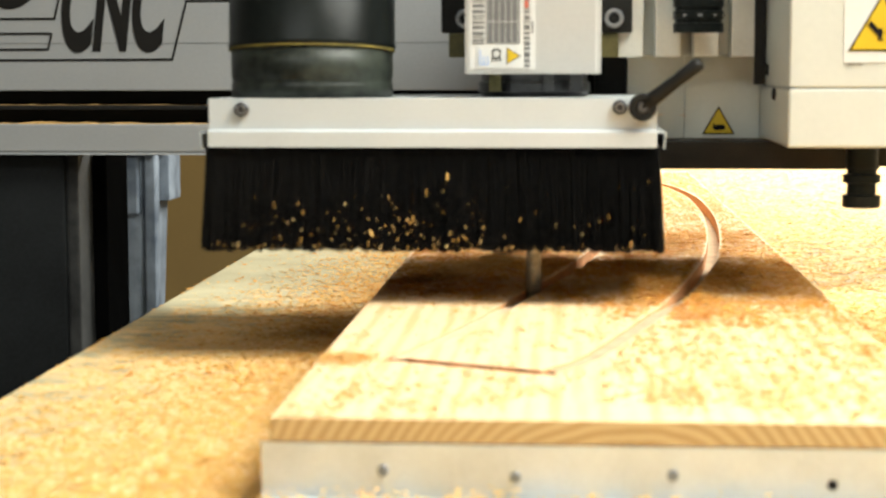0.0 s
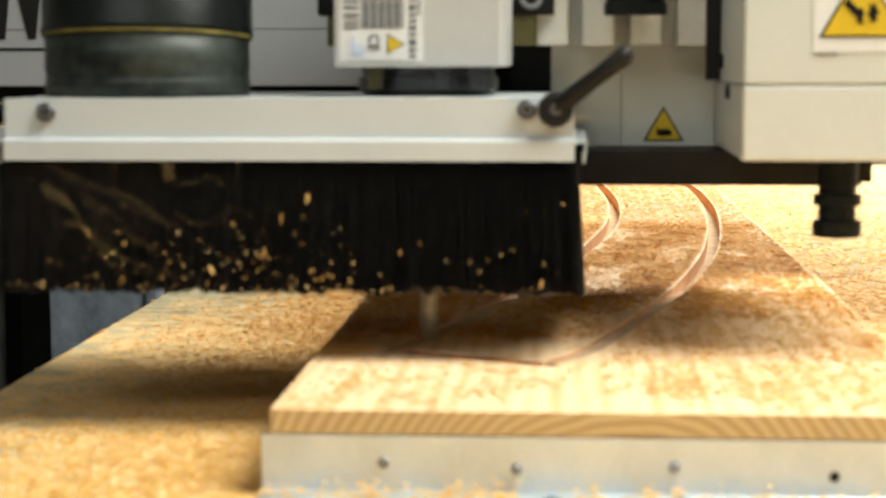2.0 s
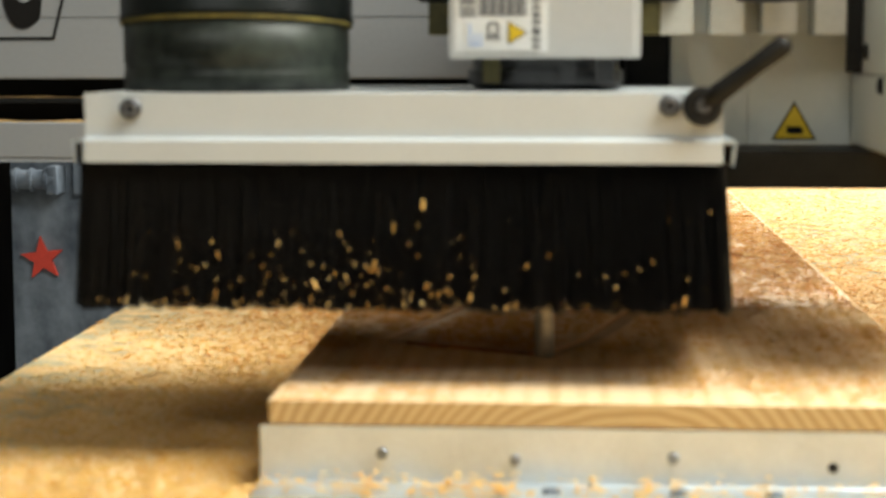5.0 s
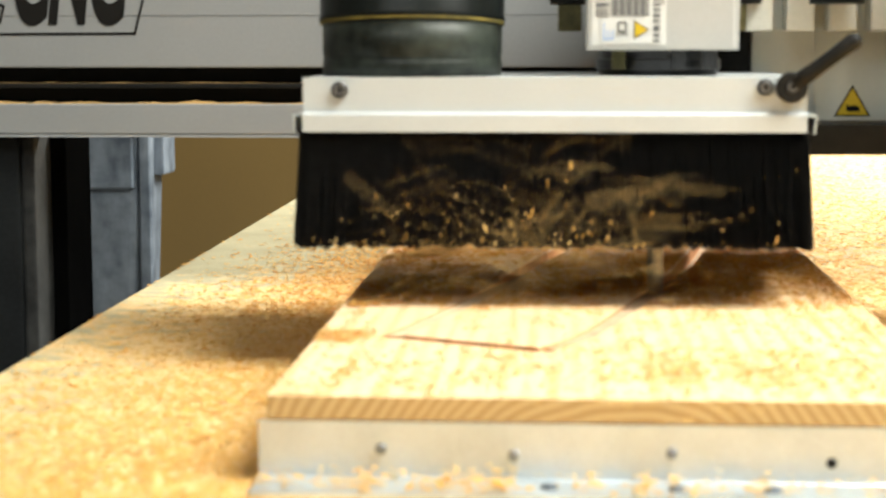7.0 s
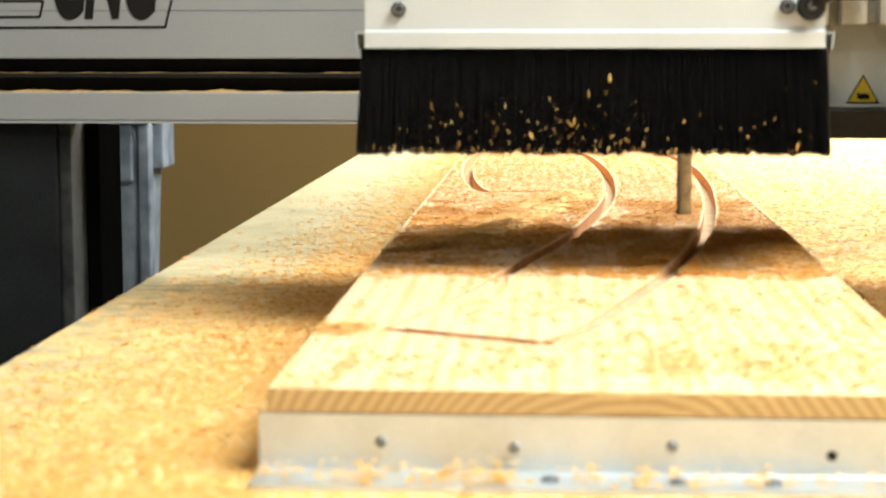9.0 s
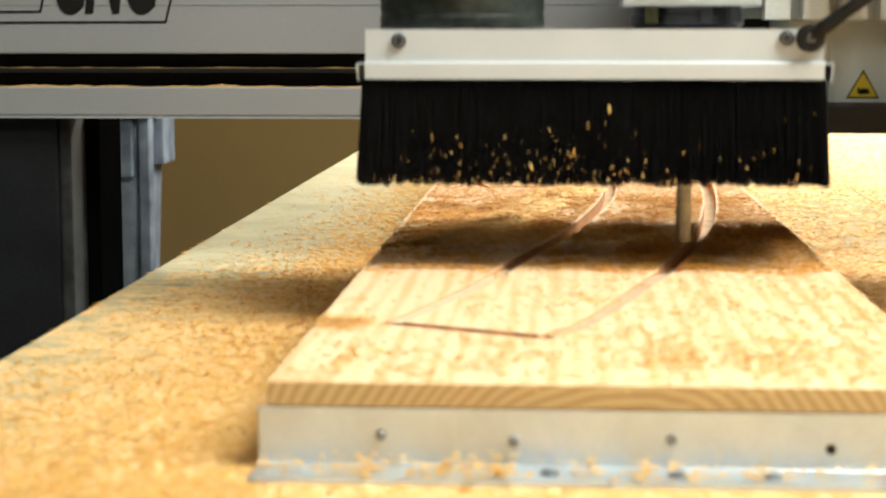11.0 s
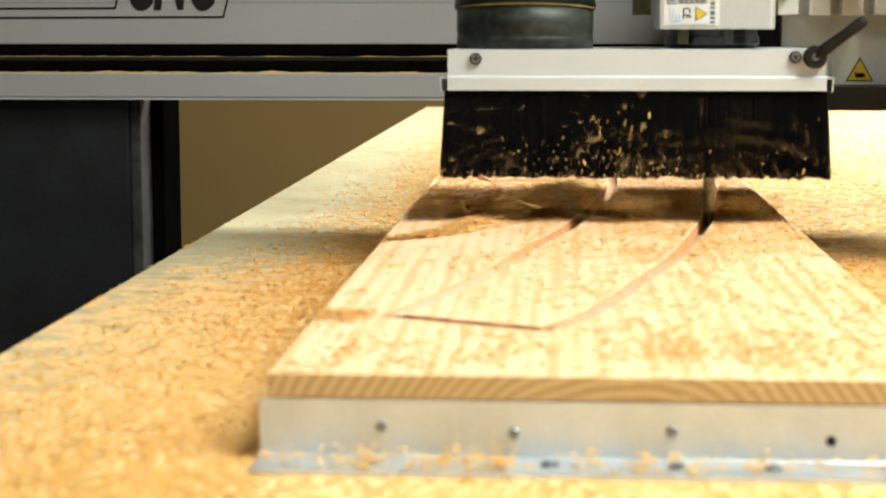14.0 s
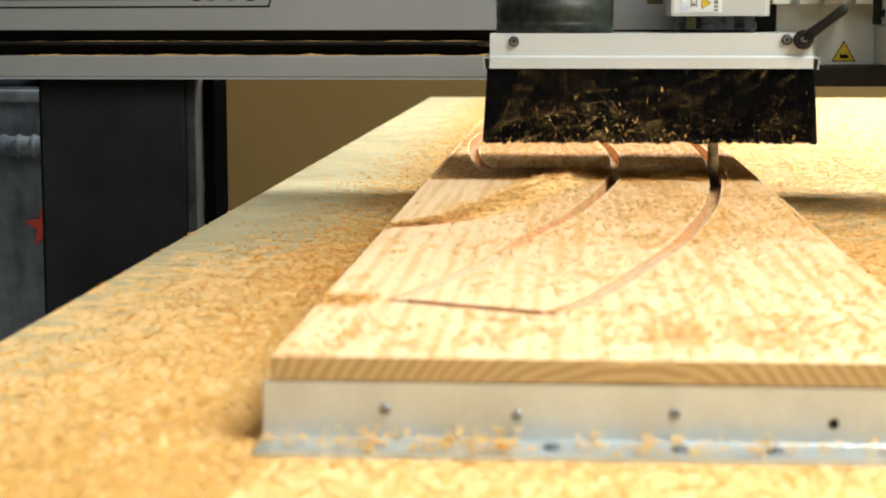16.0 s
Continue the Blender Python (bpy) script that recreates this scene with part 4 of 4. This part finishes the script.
def head():
    e = base("spindle_head", "router spindle with aluminium dust shoe and black brush", "router spindle")
    xl, xr, yb = -0.2275, 0.1142, 0.205
    part("top_plate", box(xl, xr, 0.003, yb, 0.1555, 0.1585, 0.0008), ALU_PLATE, e)
    front = [(0.0, 0.1588), (0.0028, 0.1588), (0.0028, 0.1217), (-0.0042, 0.1217), (-0.0042, 0.1332), (-0.0030, 0.1348), (0.0, 0.1352)]
    part("front_plate", profile_x(front, xl, xr), ALU_PLATE, e, "satin aluminium front strip")
    back = [(yb, 0.1588), (yb + 0.003, 0.1588), (yb + 0.003, 0.1217), (yb, 0.1217)]
    part("back_plate", profile_x(back, xl, xr), ALU_PLATE, e)
    for x, s in ((xl, -1), (xr, 1)):
        a, b = sorted((x, x - s * 0.003))
        part("side_plate", box(a, b, 0.003, yb, 0.132, 0.1554), ALU_PLATE, e)
        ch = [(x, 0.1335), (x + s * 0.0075, 0.1335), (x + s * 0.0062, 0.1205), (x + s * 0.0048, 0.1205), (x + s * 0.0058, 0.1320), (x, 0.1320)]
        part("side_channel", prism(ch, 0.0, yb), ALU, e, "open aluminium brush channel")
    for x, y0, z in ((-0.2019, 0.0, 0.1503), (0.0861, 0.0, 0.1521)):
        socket_bolt(e, x, y0, z, 0.0056, "bolt", 0.0042, STEEL)

    # clamping lever
    lever = part("clamp_lever", lathe([(0.0098, 0), (0.0104, 0.002), (0.0104, 0.009), (0.009, 0.011), (0.0055, 0.011), (0.005, 0.0085), (0.0002, 0.0085)], 28, Matrix.Translation((0.1030, -0.0005, 0.1522)) @ FACING), BLACK, e, "black clamping lever")
    a, b = Vector((0.1035, -0.006, 0.1530)), Vector((0.1445, -0.017, 0.1852))
    d = (b - a).normalized()
    rot = Vector((0, 0, 1)).rotation_difference(d).to_matrix().to_4x4()
    ln = (b - a).length
    part("lever_arm", lathe([(0.0062, 0), (0.0056, ln * 0.25), (0.0050, ln * 0.6), (0.0056, ln * 0.93), (0.0046, ln), (0.002, ln + 0.0016)], 20, Matrix.Translation(a) @ rot), BLACK, lever, smooth=True)
    socket_bolt(e, 0.1030, -0.0090, 0.1524, 0.0042, "lever_screw", 0.0028, STEEL)

    # brush
    z0, z1 = 0.1225, 0.0435
    core = bmesh.new()
    box(xl + 0.002, xr + 0.001, 0.0045, 0.0085, z1 + 0.004, 0.1216, bm=core)
    box(xl + 0.0005, xl + 0.004, 0.008, yb, z1 + 0.004, 0.1200, bm=core)
    box(xr - 0.003, xr + 0.001, 0.008, yb, z1 + 0.004, 0.1200, bm=core)
    box(xl + 0.002, xr, yb - 0.006, yb - 0.002, z1 + 0.004, 0.1216, bm=core)
    part("brush_core", core, BRISTLE, e)
    bristle_row(e, (xl - 0.003, 0.0, 0), (xr + 0.002, 0.0, 0), (0, -1, 0), 7000, z0, z1, 1)
    bristle_row(e, (xl - 0.002, 0.0, 0), (xl - 0.002, yb, 0), (-1, 0, 0), 2200, z0 - 0.001, z1, 2)
    bristle_row(e, (xr + 0.002, 0.0, 0), (xr + 0.002, yb, 0), (1, 0, 0), 2200, z0 - 0.001, z1, 3)
    bristle_row(e, (xl, yb, 0), (xr, yb, 0), (0, 1, 0), 2500, z0, z1, 4)

    # chips caught between the bristles
    rng = random.Random(21)
    bm = bmesh.new()
    for i in range(190):
        if i < 130:
            x = rng.gauss(-0.085, 0.050)
            z = 0.046 + abs(rng.gauss(0, 0.021))
        else:
            x, z = rng.uniform(xl, xr), 0.045 + rng.random() ** 2 * 0.055
        if not (xl < x < xr) or z > 0.108:
            continue
        if i % 4 == 0:
            x, z = rng.uniform(xl, xr - 0.05), rng.uniform(0.0435, 0.0475)
        r = rng.uniform(0.00025, 0.0005 + 0.0009 * rng.random() ** 2)
        m = Matrix.Translation((x, -0.0040 - 0.002 * rng.random(), z)) @ Euler((rng.uniform(-0.5, 0.5), rng.uniform(-0.5, 0.5), rng.random() * 3)).to_matrix().to_4x4() @ Matrix.Diagonal((r, r * 0.5, r * rng.uniform(1.2, 3.8), 1))
        bmesh.ops.create_icosphere(bm, subdivisions=1, radius=1.0, matrix=m)
    ob = part("chip_dust", bm, CAUGHT_CHIPS, e, "golden chips caught in the bristles")
    ob["kind"] = "stuff"

    # suction hose
    hm = Matrix.Translation((-0.1592, 0.084, 0))
    tilt = Matrix.Translation((-0.1592, 0.084, 0.1965)) @ Matrix.Rotation(radians(-4.2), 4, "X") @ Matrix.Translation((0, 0, -0.1965))
    stub = part("hose_stub", lathe([(0.0650, 0.1586), (0.0650, 0.1690), (0.0644, 0.1700), (0.0644, 0.1740), (0.0650, 0.1750), (0.0650, 0.2010)], 64, hm), DUSTY, e, "dusty black suction stub", smooth=True)
    part("suction_hose", lathe([(0.0662, 0.1966), (0.0674, 0.1972), (0.0674, 0.1995), (0.0668, 0.2010), (0.0664, 0.330), (0.060, 0.331)], 64, tilt), RUBBER, e, "black rubber suction hose", smooth=True)
    part("dust_ring", lathe([(0.0654, 0.1946), (0.0668, 0.1950), (0.0668, 0.1964), (0.0655, 0.1965)], 64, tilt, caps=False), GLUE_YELLOW, stub)

    # spindle motor
    motor = part("spindle_motor", box(BX - 0.0530, BX + 0.0530, 0.044, 0.160, 0.1768, 0.325, 0.002, 2), MOTOR, e, "pale aluminium spindle motor")
    part("motor_edge", box(BX + 0.0485, BX + 0.0500, 0.0436, 0.0442, 0.1790, 0.324), PAPER, motor)
    part("nose", lathe([(0.042, 0.1587), (0.044, 0.162), (0.0455, 0.1625), (0.0455, 0.1700), (0.043, 0.1705), (0.043, 0.1767)], 48, Matrix.Translation((BX, BY, 0))), STEEL, e, "oily steel spindle nose")
    for x in (BX - 0.03, BX + 0.012, BX + 0.034):
        part("nose_pin", box(x - 0.005, x + 0.005, BY - 0.0475, BY - 0.040, 0.163, 0.1766, 0.001), BRASSY if x < BX else STEEL, e)
    plate = part("type_label", box(-0.0300, 0.0215, 0.0434, 0.0442, 0.1805, 0.30), PAPER, motor, "white type label with table and marks")
    rng = random.Random(4)
    y0, y1 = 0.0430, 0.0436
    part("label_table", box(-0.0170, 0.0095, y0, y1, 0.2005, 0.290), GREY_PRINT, plate)
    for i in range(6):
        part("table_line", box(-0.0165 + i * 0.0048, -0.0159 + i * 0.0048, y0 - 0.0003, y0 + 0.0002, 0.2005, 0.290), MOTOR, plate)
    part("table_line", box(-0.0170, 0.0095, y0 - 0.0003, y0 + 0.0002, 0.2172, 0.2178), MOTOR, plate)
    z = 0.2000
    while z < 0.285:
        h = rng.uniform(0.001, 0.004)
        part("print_bar", box(-0.0275, -0.0185, y0, y1, z, z + h * 0.7), GREY_PRINT, plate)
        z += h + rng.uniform(0.0005, 0.0012)
    z = 0.1825
    while z < 0.285:
        h = rng.uniform(0.0012, 0.005)
        part("print_bar", box(0.0128, 0.0172, y0, y1, z, z + h * 0.8), GREY_PRINT, plate)
        z += h + rng.uniform(0.0006, 0.0016)
    part("print_bar", box(0.0185, 0.0198, y0, y1, 0.2085, 0.2180), GREY_PRINT, plate)
    part("print_bar", box(0.0130, 0.0160, y0, y1, 0.2275, 0.2340), RED_PRINT, plate)
    part("label_patch", box(-0.0242, 0.0118, y0 - 0.0002, y1, 0.1818, 0.1990), PAPER, plate)
    text_mesh("CE", 0.0100, 0.0, 0.9, BLACK_PRINT, "marking", plate, (-0.0122, 0.0426, 0.1972), spin=radians(-90))
    for dx in (-0.0216, -0.0186, -0.0156):
        part("blue_mark", box(dx - 0.0005, dx + 0.0005, 0.0424, 0.0429, 0.1845, 0.1955 if dx < -0.02 else 0.1905), BLUE_PRINT, plate)
    part("blue_mark", box(-0.0225, -0.0150, 0.0424, 0.0429, 0.1838, 0.1848), BLUE_PRINT, plate)
    tri = [(-0.0008, 0.1842), (0.0104, 0.1910), (-0.0008, 0.1978)]
    t1 = part("hazard_mark", prism(tri, 0.0424, 0.0429), GREY_PRINT, plate)
    tri = [(0.0000, 0.1855), (0.0089, 0.1910), (0.0000, 0.1965)]
    part("hazard_face", prism(tri, 0.0420, 0.04238), YELLOW, t1)

    # clamp flange behind the motor
    flange = part("clamp_flange", box(BX - 0.080, BX + 0.081, 0.163, 0.186, 0.2110, 0.315, 0.002), BLACK, e, "black spindle clamp")
    for x in (-0.040, 0.0850):
        bm = lathe([(0.0085, 0), (0.0085, 0.003), (0.0068, 0.0036), (0.0045, 0.0036), (0.004, 0.001), (0.0002, 0.001)], 24, Matrix.Translation((x, 0.163, 0.2228)) @ FACING)
        bolt = part("clamp_bolt", bm, STEEL, flange)
        at = Matrix.Translation((x, 0.163, 0.2228)) @ FACING
        part("socket_ring", lathe([(0.0078, 0.0036), (0.0076, 0.0042), (0.0050, 0.0042), (0.0046, 0.0036)], 24, at, caps=False), SOCKET, bolt)
        # black plug darkens the hollow of the socket
        part("socket", lathe([(0.0044, 0.0012), (0.0044, 0.0030)], 16, at), BLACK, bolt)
    for x in (-0.045, 0.080):
        part("slider", box(x - 0.009, x + 0.009, 0.165, 0.186, 0.1905, 0.2108, 0.001), BRASSY, e)

    # cutter
    part("collet", lathe([(0.018, 0.128), (0.024, 0.134), (0.024, 0.1553)], 24, Matrix.Translation((BX, BY, 0))), STEEL, e)
    part("router_bit", lathe([(0.0052, -0.0131), (0.0060, -0.0120), (0.0060, 0.045), (0.0060, 0.1278)], 20, Matrix.Translation((BX, BY, 0))), BIT, e, "straight carbide router bit")
    bm = bmesh.new()
    for k in range(2):
        prev = None
        for i in range(25):
            z = -0.0125 + i * 0.0022
            a = 2 * math.pi * (k / 2 + i / 22)
            row = [bm.verts.new((BX + r * math.cos(a + w), BY + r * math.sin(a + w), z)) for r, w in ((0.0055, -0.5), (0.0066, 0.0), (0.0055, 0.25))]
            if prev:
                for j in range(2):
                    bm.faces.new((prev[j], prev[j + 1], row[j + 1], row[j]))
            prev = row
    part("flute", bm, BIT, e)
    return e


router_gantry = gantry()
tool_carriage = carriage()
spindle_head = head()


def spray_mesh(seed, n):
    """A loose handful of curled shavings that fly together."""
    rng = random.Random(seed)
    bm = bmesh.new()
    for c in range(n):
        big = rng.random() < 0.1
        ln, wd, turn = rng.uniform(0.008, 0.014) if big else rng.uniform(0.003, 0.008), rng.uniform(0.0006, 0.0013) if big else rng.uniform(0.0003, 0.0008), rng.uniform(0.8, 3.2)
        m = Matrix.Translation((max(-0.085, min(0.085, rng.gauss(0, 0.044))), max(-0.05, min(0.05, rng.gauss(0, 0.026))), 0)) @ Matrix.Rotation(rng.uniform(0, 6.28), 4, "Z")
        prev, k = None, 6
        for i in range(k + 1):
            a = turn * (i / k - 0.5)
            r = ln / turn
            x, z = r * math.sin(a), r * (1 - math.cos(a))
            w = wd * (0.35 + 0.65 * math.sin(math.pi * (0.12 + 0.76 * i / k))) * rng.uniform(0.85, 1.1)
            row = [bm.verts.new(m @ Vector(p)) for p in ((x, -w / 2, z), (x, w / 2, z + 0.0002), (x, w / 2, z + 0.0005), (x, -w / 2, z + 0.0003))]
            if prev:
                for q in range(4):
                    bm.faces.new((prev[q], prev[(q + 1) % 4], row[(q + 1) % 4], row[q]))
            prev = row
    me = bpy.data.meshes.new("chip_spray")
    bm.to_mesh(me)
    bm.free()
    me.materials.append(SHAVING)
    return me


def flying_chips():
    """Chips that the cutter throws out before the brush: each leaves the dust shoe once and comes to rest."""
    rng = random.Random(77)
    shapes = [spray_mesh(i, rng.choice((24, 26, 28))) for i in range(12)]
    out = []
    for a, b, n in ((0.1, 2.4, 4), (5.15, 8.05, 105), (11.9, 15.95, 185)):
        for i in range(n):
            t = a + (b - a) * (i + rng.random()) / n
            bx, by = bit_place(t)
            x = bx + rng.gauss(0, 0.006)
            y = by - rng.uniform(0.004, 0.02)
            front = by - BY
            x1 = bx + rng.gauss(-0.045, 0.04)
            y1 = front - rng.uniform(0.012, 0.03)
            x2 = x1 + rng.gauss(-0.03, 0.06) - (0.22 * rng.random() if rng.random() < 0.18 else 0.0)
            y2 = y1 - rng.uniform(0.01, 0.05)
            z2 = rng.uniform(0.045, 0.125) if rng.random() < 0.62 else rng.uniform(0.012, 0.045)
            x3 = min(0.10, x2 + rng.gauss(-0.03, 0.06))
            if x3 < -0.09:
                x3 = rng.uniform(-0.06, 0.09) if rng.random() < 0.5 else rng.uniform(-0.33, -0.29)
            y3 = max(0.02, y2 - rng.uniform(0.02, 0.12))
            z3 = 0.0012 if -0.178 < x3 < 0.176 else TABLE_Z + 0.003
            r = [rng.uniform(-75, 75) for _ in range(6)]
            r[1] = 60 + 0.3 * r[1]
            r[4] = 70 + 0.25 * r[4]
            k = rng.uniform(0.65, 1.15)
            # until then it whirls about inside the dust shoe
            dx, dy, dz = rng.uniform(-0.12, -0.02), rng.uniform(-0.005, 0.01), rng.uniform(0.09, 0.10)
            rows = []
            for u in [h[0] for h in HEAD_ROWS] + [8.2, 8.75, 9.45, 10.6, 11.3]:
                if u < t - 0.05:
                    hx, hy = bit_place(u)
                    rows.append((u, pose(hx + dx, hy + dy, dz + lift(u), 0, 0, r[0])))
            rows.sort(key=lambda q: q[0])
            go = -1 if rng.random() < 0.72 else 1
            far, rise = go * rng.uniform(0.05, 0.11), rng.uniform(-0.02, 0.03)
            if x2 + 2 * far < bx - 0.27:
                far *= -0.6
            rows += [(t, pose(x, y, 0.004, 0, 0, r[0])),
                     (t + 0.06 * k, pose(x1, y1, rng.uniform(0.024, 0.036), r[1], r[2], r[3])),
                     (t + 0.13 * k, pose(x2, y2, z2, r[4], r[5], r[3])),
                     (t + 0.21 * k, pose(x2 + far, y2 - 0.006, max(0.02, z2 + rise), r[4], r[5], r[3])),
                     (t + 0.29 * k, pose(x2 + 2 * far, y2 - 0.014, max(0.02, z2 + rise - 0.03), r[1], r[2], r[3]))]
            t5 = t + 0.46 * k
            if rng.random() < 0.22:
                rows += [(t5, pose(x3, y3, z3, 0, 0, r[3])), (16.6, pose(x3, y3, z3, 0, 0, r[3]))]
            else:
                # drawn back under the brush and into the shoe
                for u in [t5] + sorted(q for q in [h[0] for h in HEAD_ROWS] + [8.2, 8.75, 9.45, 10.6, 11.3, 16.6] if q > t5 + 0.05):
                    hx, hy = bit_place(u)
                    rows.append((u, pose(hx + dx, hy + dy, dz + lift(u), 0, 0, r[3])))
            ob = new("chip_spray", shapes[i % 12])
            tagged(ob, "handful of curled golden chips thrown by the cutter", "wood chips", "flying wood chips", "stuff")
            out.append((ob, rows))
    return out


chips_in_air = flying_chips() + swept_chips()


def motions():
    walk(router_gantry, [(t, pose(0, y, 0)) for t, x, y in HEAD_ROWS])
    walk(tool_carriage, [(t, pose(x, y, 0)) for t, x, y in HEAD_ROWS])
    times = sorted({t for t, x, y in HEAD_ROWS} | {8.2, 8.75, 9.2, 9.45, 10.6, 10.95, 11.3})
    rows = []
    for t in times:
        for (a, xa, ya), (b, xb, yb) in zip(HEAD_ROWS, HEAD_ROWS[1:]):
            if a <= t <= b:
                f = (t - a) / (b - a)
                rows.append((t, pose(xa + (xb - xa) * f, ya + (yb - ya) * f, lift(t))))
                break
    walk(spindle_head, rows)
    for ob, path in chips_in_air:
        walk(ob, path)


motions()
